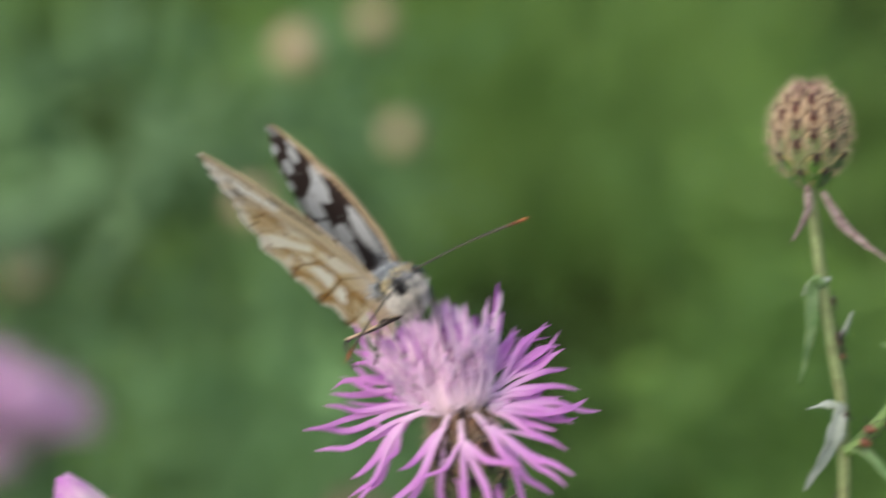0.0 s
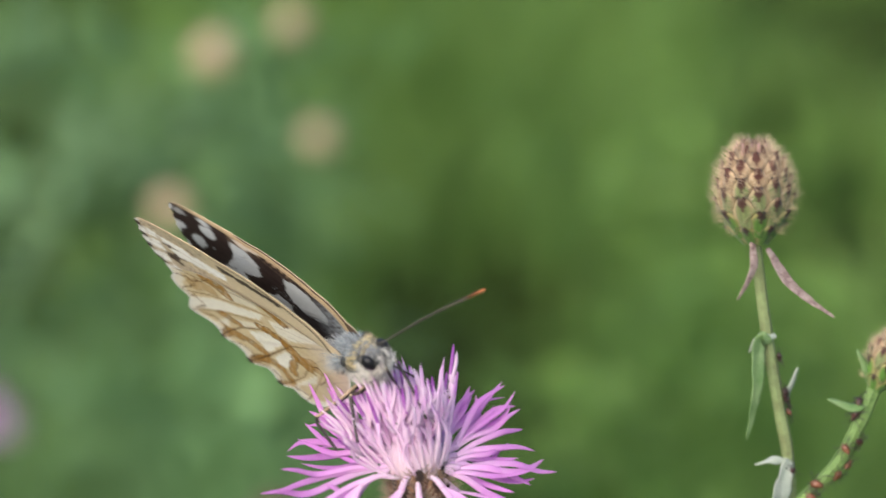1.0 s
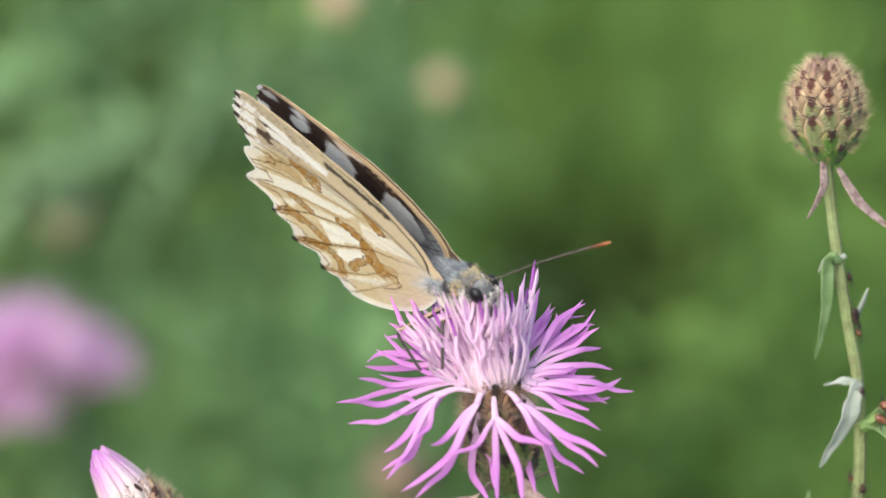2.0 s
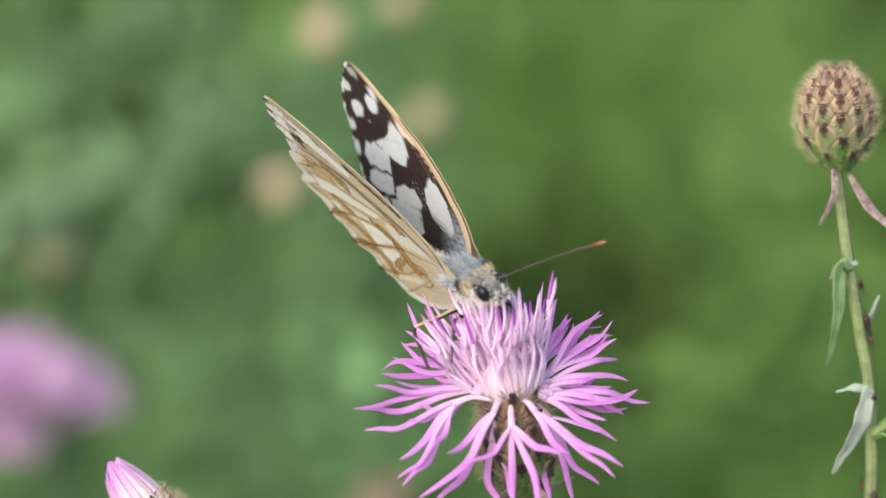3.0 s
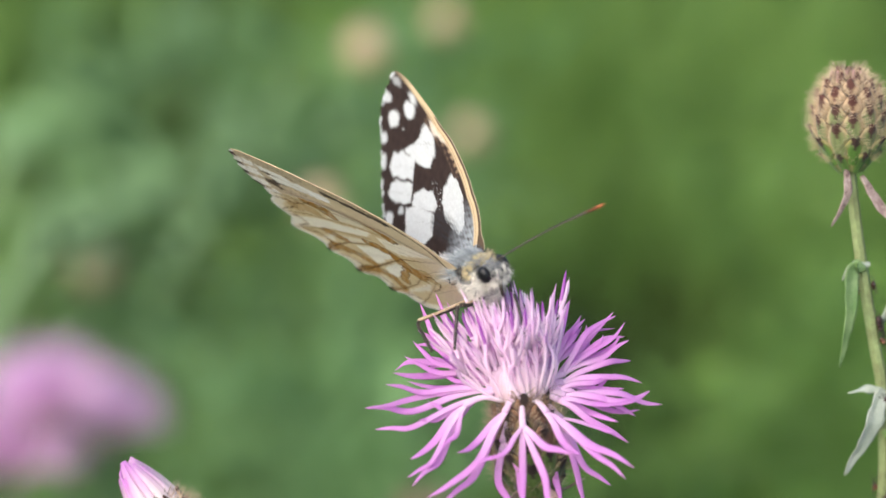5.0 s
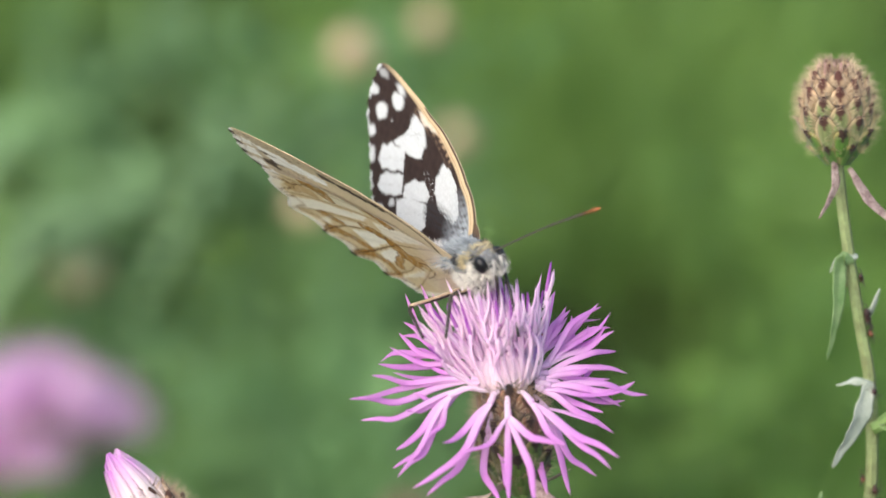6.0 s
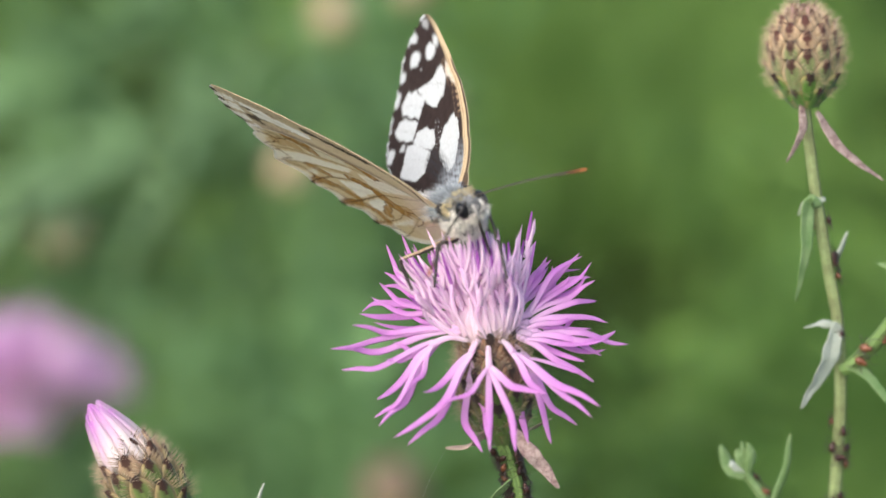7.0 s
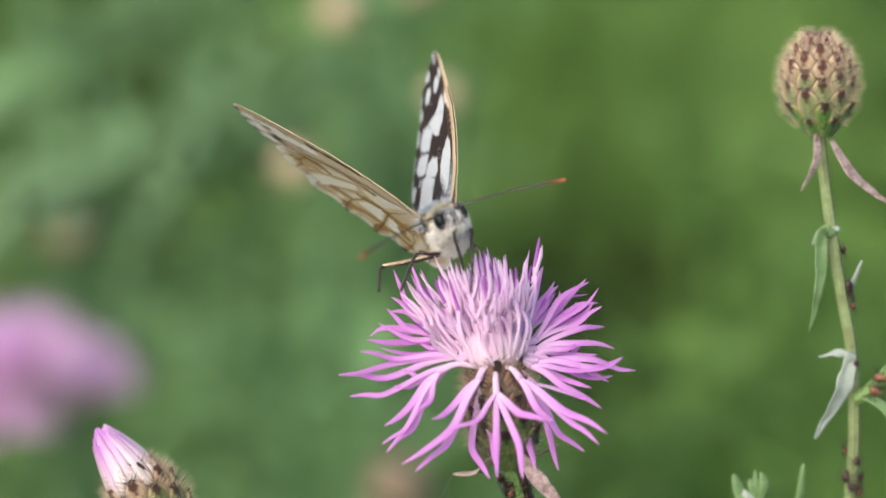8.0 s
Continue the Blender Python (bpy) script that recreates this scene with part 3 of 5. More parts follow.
def disc_floret(parent, tip, foot, seed, ripe):
    """A slim upright tube: pale below, lilac above, with a violet anther tube and thread-like lobes."""
    r = random.Random(seed)
    bm = pigmented()
    sway_ = (FM.to_3x3() @ Vector((r.uniform(-1, 1), r.uniform(-1, 1), 0))) * 0.0009
    pts = curve([foot, foot.lerp(tip, 0.45) + sway_, foot.lerp(tip, 0.74)], 8)
    sweep(bm, pts, lambda u: 0.00014 + 0.00008 * u, lambda u: 0.00014 + 0.00008 * u, way(1, 0, 0), 7, 0, lambda u: blend(WHITE_PINK, LILAC_PALE, u * 1.0 - 0.15))
    tube = part("disc_floret", bm, PETAL, parent)
    bm = pigmented()
    c0, c1 = ((0.64, 0.28, 0.70), (0.46, 0.12, 0.57)) if ripe else ((0.86, 0.62, 0.86), (0.94, 0.86, 0.93))
    sweep(bm, curve([foot.lerp(tip, 0.70), foot.lerp(tip, 0.86), tip], 8), lambda u: 0.00020 * (1 - u ** 4) ** 0.5 * (1 - 0.3 * u), lambda u: 0.00019 * (1 - u ** 4) ** 0.5 * (1 - 0.3 * u), way(1, 0, 0), 7, 0, lambda u: blend(c0, c1, u))
    part("anther_tube", bm, PETAL, tube)
    for k in range(3):
        g = r.uniform(0, 6.28)
        o = FM.to_3x3() @ Vector((math.cos(g), math.sin(g), 0))
        s = foot.lerp(tip, r.uniform(0.56, 0.70))
        bm = pigmented()
        e = s + (tip - foot).normalized() * r.uniform(0.0022, 0.0044) + o * r.uniform(0.0002, 0.0014)
        sweep(bm, curve([s, s.lerp(e, 0.5) + o * 0.0003, e], 6), lambda u: 0.00021 * (1 - u ** 3), lambda u: 0.00005, way(1, 0, 0), 5, 0, lambda u: blend(WHITE_PINK, LILAC_PALE if k % 3 else LILAC, u * 0.8 - 0.1))
        part("corolla_lobe", bm, PETAL, tube)


for k in range(74):
    rad = math.sqrt((k + 0.5) / 74)
    g = k * 2.39996
    foot = FM @ Vector((math.cos(g) * rad * 0.0029, math.sin(g) * rad * 0.0029, 0.0004))
    spread = rad * rng.uniform(0.0010, 0.0062) * (1 - 0.35 * math.cos(g))
    g += rng.uniform(-0.16, 0.16)
    high = (0.0104 - 0.0026 * rad * rad) * rng.uniform(0.66, 1.12)
    tip = FM @ Vector((math.cos(g) * (0.0016 * rad + spread), math.sin(g) * (0.0016 * rad + spread), high))
    disc_floret(flower, tip, foot, 300 + k, rng.random() < 0.5)
# the packed pale bases of the florets
bm = pigmented()
lay = bm.verts.layers.float_color["pigment"]
rings = []
for i in range(15):
    u = i / 14
    ring = []
    for k in range(96):
        g = 2 * math.pi * k / 96
        rr = (0.0021 + 0.0009 * math.sin(u * 1.9)) * (1 - u ** 5) ** 0.5 * (1 + 0.07 * math.cos(k * math.pi / 2) + 0.05 * noise.noise((k * 0.6, u * 3, 0)))
        v = bm.verts.new(FM @ Vector((math.cos(g) * rr, math.sin(g) * rr, -0.0008 + 0.0046 * u)))
        v[lay] = (*blend((0.97, 0.84, 0.88), (0.95, 0.78, 0.92), u), 1)
        ring.append(v)
    rings.append(ring)
for a, b in zip(rings, rings[1:]):
    for k in range(96):
        bm.faces.new((a[k], a[(k + 1) % 96], b[(k + 1) % 96], b[k]))
part("floret_core", bm, PETAL, flower, "packed pale pink floret bases")
# the tallest floret
disc_floret(flower, V(10.48, 0.5, -0.97), FM @ Vector((0.0024, 0.0006, 0.0004)), 999, True)

leaf(flower, [V(6.6, -0.8, -21.7), V(4.4, -1.6, -23.3), V(2.2, -1.8, -23.6)], 0.0006, LEAF_DRY, "withered grey bract leaf")
leaf(flower, [V(8.4, -0.9, -21.6), V(10.3, -1.8, -24.2), V(11.4, -1.6, -25.4), V(13.0, -2.0, -27.4)], 0.00085, LEAF_PINK, "withered pinkish bract leaf", way(0.8, 0.2, 0.5))
leaf(flower, [V(8.0, 0.8, -22.0), V(10.0, 1.8, -22.2), V(12.4, 2.2, -21.0)], 0.0006, LEAF_DRY, "dry brown leaf")
leaf(flower, [V(8.5, 1.2, -26.8), V(7.2, 0.9, -28.0), V(6.2, 0.7, -28.8)], 0.0006, LEAF)


# ---- the unopened head on its stalk ----
def S(x, y, z):
    return V(x * 1.02 + 0.9 * min(1, max(0, 5 - z) / 18), y + 6, z * 1.02)


seed_line = [S(38.7, 8.0, 8.6), S(39.6, 9.0, 0.4), S(40.7, 10.5, -8.0), S(41.5, 11.5, -13.5), S(41.9, 13, -21.5), S(41.6, 15, -29.8), S(41.3, 16.5, -36.5)]
seed_down = to_ground(seed_line[-1], 0.01, 0.03)
seeds = plant("knapweed", seed_down[-1], "knapweed stalk with one closed scaly head and aphids")
stem(seeds, (seed_line + seed_down[1:])[::-1], 0.0013, 0.00054, STEM_DRY)
involucre(seeds, S(38.75, 8, 9.5), way(-0.03, -0.08, 1), 0.0082, 0.0033, 21, 10, wide_=0.0036, big=0.40, greens=0.06)
bm = pigmented()
for k in range(24):
    g = k * 2.4
    rad = 0.0018 * math.sqrt(k / 24)
    p = S(38.4 + 1000 * rad * math.cos(g), 7.3 + 1000 * rad * math.sin(g), 16.7)
    sweep(bm, curve([p, p + way(0.02 * math.cos(g), 0.02 * math.sin(g), 1) * 0.0014], 4), line(0.0003, 0.00012), line(0.0003, 0.00012), way(1, 0, 0), 5, 0, lambda u: blend((0.5, 0.3, 0.26), (0.62, 0.42, 0.42), u))
part("floret_tuft", bm, PETAL, seeds, "dry pinkish floret tips")
leaf(seeds, [S(38.3, 7.0, 8.6), S(38.2, 6.4, 5.8), S(36.6, 6.0, 2.8)], 0.00055, LEAF_PINK, "withered tan bract leaf")
leaf(seeds, [S(39.8, 7.4, 7.8), S(42.0, 6.8, 4.2), S(46.0, 6.4, 0.9)], 0.0007, LEAF_PINK, "withered pink bract leaf")
leaf(seeds, [S(40.0, 8.6, -1.0), S(38.6, 7.8, -1.6), S(38.1, 7.4, -6.0), S(36.9, 7.6, -11.0)], 0.0010, LEAF, "green leaf hanging along the stalk")
leaf(seeds, [S(40.6, 9.0, -0.8), S(38.6, 8.2, -1.0), S(37.6, 8.0, -2.4)], 0.0006, LEAF_PALE)
leaf(seeds, [S(41.4, 10.8, -13.3), S(40.0, 9.8, -17.2), S(37.5, 9.6, -21.6)], 0.0012, LEAF_PALE, "pale woolly leaf hanging from the stalk")
leaf(seeds, [S(41.4, 11.0, -13.4), S(39.6, 10.4, -13.2), S(38.0, 10.2, -13.7)], 0.0006, LEAF_PALE)
leaf(seeds, [S(41.3, 11.0, -7.6), S(42.2, 10.4, -5.6), S(42.8, 10.2, -4.0)], 0.0005, LEAF_PALE)
branch = [S(41.8, 12.0, -18.0), S(43.6, 11.6, -16.8), S(46.4, 11.0, -13.6), S(48.6, 10.5, -9.8), S(50.6, 10.2, -5.6)]
stem(seeds, branch, 0.0009, 0.0007, None, name="branch")
involucre(seeds, S(50.6, 10.2, -5.6), way(0.4, 0, 0.9), 0.0052, 0.0019, 31, 6)
leaf(seeds, [S(49.6, 10.2, -7.6), S(47.8, 9.6, -7.9), S(45.4, 9.4, -7.2)], 0.0007, LEAF)
leaf(seeds, [S(50.4, 10.0, -5.8), S(49.4, 9.4, -4.0), S(48.6, 9.2, -2.2)], 0.0007, LEAF)
leaf(seeds, [S(42.4, 11.6, -17.6), S(44.4, 11.0, -18.6), S(47.4, 10.8, -22.4)], 0.0008, LEAF)
twig = [S(41.0, 15.8, -35.7), S(38.1, 15.0, -34.3), S(34.7, 14.4, -31.3), S(32.3, 14.0, -28.3)]
stem(seeds, twig, 0.0006, 0.0005, LEAF, name="branch")
for dx, dz, w in ((-0.9, 2.6, 0.0007), (0.3, 2.9, 0.0006), (-1.9, 1.6, 0.0006), (0.9, 1.9, 0.0005), (-0.4, 3.4, 0.0005)):
    leaf(seeds, [S(32.4, 13.9, -28.5), S(32.4 + 0.6 * dx, 13.5 + dx * 0.2, -28.5 + 0.6 * dz), S(32.4 + dx, 13.6, -28.5 + dz)], w, LEAF_PALE if dx < -1 else LEAF)
leaf(seeds, [S(32.3, 13.6, -28.7), S(30.7, 13.2, -27.5), S(29.9, 13.0, -25.5)], 0.0010, LEAF)
leaf(seeds, [S(32.7, 13.6, -28.3), S(33.1, 13.2, -26.7), S(32.5, 13.0, -25.3)], 0.0008, LEAF)
leaf(seeds, [S(35.1, 13.8, -31.5), S(36.5, 13.4, -28.1), S(36.9, 13.2, -24.3)], 0.0008, LEAF)


# ---- the bud that begins to open ----
def U(x, y, z):
    return V(x * 1.012 + 0.4, y + 4, z * 1.012 + 0.9)


bud_line = [U(-25.4, 9, -33.2), U(-22.2, 10, -35.0), U(-18.6, 11, -37.4), U(-14, 13, -43)]
bud_down = to_ground(bud_line[-1], 0.02, 0.03)
bud = plant("knapweed", bud_down[-1], "knapweed bud opening with a pink petal cone")
stem(bud, (bud_line + bud_down[1:])[::-1], 0.0016, 0.0008)
BUD_AXIS = way(-0.47, -0.05, 0.87)
involucre(bud, U(-25.6, 9, -32.9), BUD_AXIS, 0.0088, 0.0034, 41, 7, top=0.60, last=0.70, wide_=0.0036, big=0.42, scales=BUD_SET, greens=0.18)
bm = pigmented()
tip = U(-25.5, 9, -33.2) + BUD_AXIS * 0.0142
r = random.Random(5)
for k in range(66):
    g = k * 2.39996
    o = basis(tip, BUD_AXIS, way(1, 0, 0)).to_3x3() @ Vector((math.cos(g), math.sin(g), 0))
    ring = 0.55 + 0.45 * math.sqrt((k + 8) / 74)
    foot = tip - BUD_AXIS * 0.0080
    lean_ = way(-0.75, 0, 0.2) * 0.0009
    top_ = r.uniform(0.80, 1.0)
    pts = [foot + BUD_AXIS * (0.0080 * u * top_) + o * (ring * 0.0031 * (1 - 0.80 * (u * top_) ** 2.2)) + lean_ * u * u for u in (0.0, 0.3, 0.6, 0.85, 1.0)]
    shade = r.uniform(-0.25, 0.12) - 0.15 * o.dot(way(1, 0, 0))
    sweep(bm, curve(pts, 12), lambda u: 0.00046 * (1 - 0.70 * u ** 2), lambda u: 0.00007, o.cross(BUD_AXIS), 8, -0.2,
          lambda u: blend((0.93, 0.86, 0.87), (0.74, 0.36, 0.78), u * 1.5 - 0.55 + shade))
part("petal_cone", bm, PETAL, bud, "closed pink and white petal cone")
leaf(bud, [U(-22.6, 9.6, -34.4), U(-20.6, 9.0, -33.6), U(-17.6, 8.6, -32.0), U(-16.0, 8.4, -28.6)], 0.0007, LEAF_PALE, "pale curved leaf")
leaf(bud, [U(-24.2, 8.8, -33.0), U(-23.0, 8.2, -35.0), U(-22.2, 8.0, -37.0)], 0.0008, LEAF_DRY, "dry brown leaf")
leaf(bud, [U(-25.6, 8.8, -33.8), U(-26.0, 8.2, -36.0), U(-29.0, 8.0, -38.0)], 0.0006, LEAF)

# ---- plants far behind, out of focus ----


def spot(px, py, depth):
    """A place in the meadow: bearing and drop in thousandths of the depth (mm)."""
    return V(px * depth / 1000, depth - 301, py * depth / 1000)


def far_head(px, py, depth, radius, label, seed, pink=False, tone=1.0, tall=1.15):
    r = random.Random(seed)
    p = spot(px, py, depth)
    down = to_ground(p - Vector((0, 0, radius * tall * 0.9)), r.uniform(-0.05, 0.05), r.uniform(0.0, 0.08))
    root = plant("knapweed", down[-1], label, "knapweed plants behind")
    bm = mesh()
    sweep(bm, curve(down, 16), line(0.0009, 0.0016), line(0.0009, 0.0016), way(1, 0, 0), 8)
    part("stem", bm, FOLIAGE, root)
    bm = pigmented()
    lay = bm.verts.layers.float_color["pigment"]
    ball(bm, Matrix.Translation(p) @ Matrix.Diagonal((radius * (0.35 if pink else 1), radius * (0.35 if pink else 1), radius * (0.4 if pink else tall), 1)), 16, 12)
    for v in bm.verts:
        h = (v.co.z - p.z) / (radius * tall)
        spots = tone * (0.9 + 0.6 * noise.noise(v.co * 700))
        v[lay] = (*(q * spots for q in (blend((0.44, 0.36, 0.22), (0.16, 0.22, 0.08), -1.5 * h) if h < 0 else blend((0.44, 0.36, 0.22), (0.46, 0.33, 0.24), 1.2 * h))), 1)
        v.co += (v.co - p) * 0.12 * noise.noise(v.co * 900)
    part("seed_head", bm, HEAD_TAN, root)
    if pink:
        for k in range(56):
            g = k * 2.4
            e = math.asin(min(1, 0.05 + 0.95 * (k / 56)))
            d = Vector((math.cos(g) * math.cos(e), math.sin(g) * math.cos(e), math.sin(e)))
            bm = mesh()
            sweep(bm, curve([p + d * radius * 0.3, p + d * radius * 0.9, p + d * radius * 1.6 - Vector((0, 0, 0.003 * r.random()))], 5), lambda u: 0.0022 * (1 - u ** 3), lambda u: 0.0003,
                  d.orthogonal().normalized(), 6)
            part("floret", bm, PINK, root)
    for k in range(10):
        s = down[0].lerp(down[-1], r.uniform(0.02, 0.6))
        g = r.uniform(0, 6.28)
        o = Vector((math.cos(g), math.sin(g), 0))
        ln = r.uniform(0.02, 0.06)
        bm = mesh()
        sweep(bm, curve([s, s + o * ln * 0.5 + Vector((0, 0, ln * 0.45)), s + o * ln + Vector((0, 0, ln * r.uniform(0.1, 0.6)))], 6), taper(r.uniform(0.002, 0.004), 0.1, 0.5), lambda u: 0.0002,
              o.cross(Vector((0, 0, 1))), 6)
        part("leaf", bm, FOLIAGE, root)
    return root


TAN_LABEL = "tan knapweed seed head on a leafy stalk out of focus"
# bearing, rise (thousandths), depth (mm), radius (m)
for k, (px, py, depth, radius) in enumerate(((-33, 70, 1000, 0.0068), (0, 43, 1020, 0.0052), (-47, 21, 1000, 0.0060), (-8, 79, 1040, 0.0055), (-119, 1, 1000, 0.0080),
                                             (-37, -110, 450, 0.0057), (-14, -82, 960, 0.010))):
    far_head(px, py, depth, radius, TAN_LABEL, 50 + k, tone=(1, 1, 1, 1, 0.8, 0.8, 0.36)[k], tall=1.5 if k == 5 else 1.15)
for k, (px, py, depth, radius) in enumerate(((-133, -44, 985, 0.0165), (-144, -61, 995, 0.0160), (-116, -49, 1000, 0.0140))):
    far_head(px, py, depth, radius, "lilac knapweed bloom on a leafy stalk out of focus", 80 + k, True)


def bush(px, py, depth, size, count, seed, mat, label):
    """A loose mass of narrow leaves on thin stalks."""
    r = random.Random(seed)
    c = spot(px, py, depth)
    root = thing("meadow_plant", Matrix.Translation((c.x, c.y, 0)), label, "plant", "meadow plants")
    bm = mesh()
    sweep(bm, curve([Vector((c.x, c.y, -0.005)), Vector((c.x + 0.004, c.y, c.z * 0.5)), c + Vector((0, 0, size * 0.6))], 12), line(0.002, 0.001), line(0.002, 0.001), Vector((1, 0, 0)), 8)
    part("stem", bm, mat, root)
    vs, fs = [], []
    for _ in range(count):
        h = Vector((r.gauss(0, size * 0.45), r.gauss(0, size * 0.35), r.uniform(-2.2, 0.8) * size))
        d = Vector((r.uniform(-1, 1), r.uniform(-1, 1), r.uniform(-0.1, 1))).normalized() * r.uniform(0.012, 0.035)
        w = d.cross(Vector((r.uniform(-1, 1), r.uniform(-1, 1), r.uniform(-1, 1)))).normalized() * r.uniform(0.0015, 0.0035)
        p = c + h
        k = len(vs)
        vs += [tuple(p - w * 0.3), tuple(p + w * 0.3), tuple(p + d * 0.5 + w), tuple(p + d * 0.5 - w), tuple(p + d - Vector((0, 0, 0.004)))]
        fs += [(k, k + 1, k + 2, k + 3), (k + 3, k + 2, k + 4)]
    me = bpy.data.meshes.new("foliage")
    me.from_pydata(vs, [], fs)
    me.transform(home[root].inverted())
    me.materials.append(mat)
    ob = new("foliage", me)
    ob.parent = root
    tagged(ob, kind="stuff")
    return root


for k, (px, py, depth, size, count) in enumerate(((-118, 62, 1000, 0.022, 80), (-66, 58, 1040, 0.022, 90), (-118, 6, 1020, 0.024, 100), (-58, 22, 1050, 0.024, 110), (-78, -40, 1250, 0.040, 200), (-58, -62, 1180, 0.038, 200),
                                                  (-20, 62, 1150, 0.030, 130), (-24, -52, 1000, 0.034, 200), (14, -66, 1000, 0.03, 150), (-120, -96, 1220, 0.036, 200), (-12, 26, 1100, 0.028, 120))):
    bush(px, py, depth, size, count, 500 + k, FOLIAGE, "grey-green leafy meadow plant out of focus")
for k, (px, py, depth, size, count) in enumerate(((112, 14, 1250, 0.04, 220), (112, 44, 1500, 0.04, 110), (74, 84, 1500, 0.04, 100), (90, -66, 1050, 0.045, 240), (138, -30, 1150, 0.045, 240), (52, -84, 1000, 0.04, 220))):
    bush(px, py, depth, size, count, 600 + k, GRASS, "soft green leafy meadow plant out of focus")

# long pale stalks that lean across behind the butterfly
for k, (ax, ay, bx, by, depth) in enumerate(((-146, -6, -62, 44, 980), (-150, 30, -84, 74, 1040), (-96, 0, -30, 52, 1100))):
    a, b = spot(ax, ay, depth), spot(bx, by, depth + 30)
    root = thing("meadow_plant", Matrix.Translation((a.x, a.y, 0)), "leaning pale grey-green stalk out of focus", "plant", "meadow plants")
    bm = mesh()
    sweep(bm, curve([Vector((a.x - 0.05, a.y, -0.005)), Vector((a.x - 0.03, a.y, a.z * 0.6)), a, a.lerp(b, 0.5) + Vector((0, 0, 0.004)), b], 20), line((0.0040, 0.0026, 0.0026)[k], 0.0024), line((0.0040, 0.0026, 0.0026)[k], 0.0024), Vector((0, 1, 0)), 8)
    part("stem", bm, PALE_STALK, root)
    r = random.Random(700 + k)
    for j in range(34):
        s = a.lerp(b, r.random())
        d = Vector((r.uniform(-1, 1), r.uniform(-0.6, 0.6), r.uniform(-0.4, 1))).normalized() * r.uniform(0.012, 0.026)
        bm = mesh()
        sweep(bm, curve([s, s + d * 0.6 + Vector((0, 0, 0.002)), s + d], 5), taper(0.0032, 0.1, 0.5), lambda u: 0.0002, d.cross(Vector((0, 1, 0.3))).normalized(), 6)
        part("leaf", bm, PALE_STALK, root)

# ---- the butterfly ----


def spline_at(knots, x):
    xs, ys = zip(*knots)
    return np.interp(x, xs, ys)


def grain(x, y, k, seed):
    """Smooth irregular field of about -1..1."""
    q = np.random.RandomState(seed)
    out = np.zeros_like(x)
    for _ in range(7):
        a, b, c = q.uniform(-1, 1, 3)
        out += np.sin(k * (a * 2 * x + b * 2 * y) + 6.28 * c)
    return out / 3.2


def put(rgb, mask, colour):
    m = np.clip(mask, 0, 1)[:, None]
    return rgb * (1 - m) + np.array(colour) * m


def soft(d, w):
    return np.clip(0.5 - d / w, 0, 1)


OCHRE, UMBER, DUSK, CHALK = (0.43, 0.225, 0.05), (0.085, 0.036, 0.013), (0.026, 0.015, 0.013), (0.58, 0.61, 0.63)
# edge of each wing: bearing (degrees, backwards positive) and reach (mm)
FORE_EDGE = ((-70, 1.0), (-10, 2.5), (12, 6.5), (22, 10.2), (33, 15.6), (38.5, 20.4), (41.8, 24.2), (44, 26.5), (46.5, 27.2), (50, 27.1), (53.5, 27.0), (57, 26.3), (60, 25.0), (64, 23.8), (68, 23.0), (74, 21.8), (80, 20.8), (85, 17.0), (89, 9.0), (95, 2.5))
HIND_EDGE = ((30, 2.5), (37, 5.0), (42, 9.0), (46.5, 12.0), (49.8, 16.5), (53.5, 20.0), (56.5, 22.4), (58.6, 24.4), (61, 23.9), (64, 25.0), (66.5, 24.8), (70, 23.6), (75.5, 25.6), (78.3, 22.6), (81, 22.1), (83.7, 23.0), (86.5, 20.7), (89.5, 20.7), (93, 21.7), (95.5, 18.4), (98.5, 18.3),
             (102.5, 19.4), (105.5, 17.0), (110, 17.2), (114, 16.6), (120, 14.0), (130, 9.0), (145, 4.0), (155, 2.0))
HIND_EDGE_FAR = tuple((b_, r_ * 0.85) for b_, r_ in HIND_EDGE[:15]) + ((88, 17.0), (93, 9.0), (98, 2.0))


def costa(reach, bearing):
    """Distance (mm) behind the front edge of the forewing."""
    front = spline_at(tuple((r_, b_) for b_, r_ in FORE_EDGE[1:9]), reach)
    return reach * np.radians(bearing - front)


def along(x, s, *pts):
    """Distance (mm) to a line through the points, and how far along it (0..1) the nearest place lies."""
    best, at = np.full_like(x, 1e9), np.zeros_like(x)
    n = len(pts) - 1
    for i, ((ax, ay), (bx, by)) in enumerate(zip(pts, pts[1:])):
        dx, dy = bx - ax, by - ay
        u = np.clip(((x - ax) * dx + (s - ay) * dy) / (dx * dx + dy * dy), 0, 1)
        d = np.hypot(x - ax - u * dx, s - ay - u * dy)
        at = np.where(d < best, (i + u) / n, at)
        best = np.minimum(best, d)
    return best, at


def inside(x, s, *pts):
    """Signed distance (mm) to a closed outline, negative within it."""
    d, _ = along(x, s, *pts, pts[0])
    odd = np.zeros(len(x), bool)
    for (ax, ay), (bx, by) in zip(pts, pts[1:] + pts[:1]):
        if ay != by:
            odd ^= ((ay > s) != (by > s)) & (x < (bx - ax) * (s - ay) / (by - ay) + ax)
    return np.where(odd, -d, d)


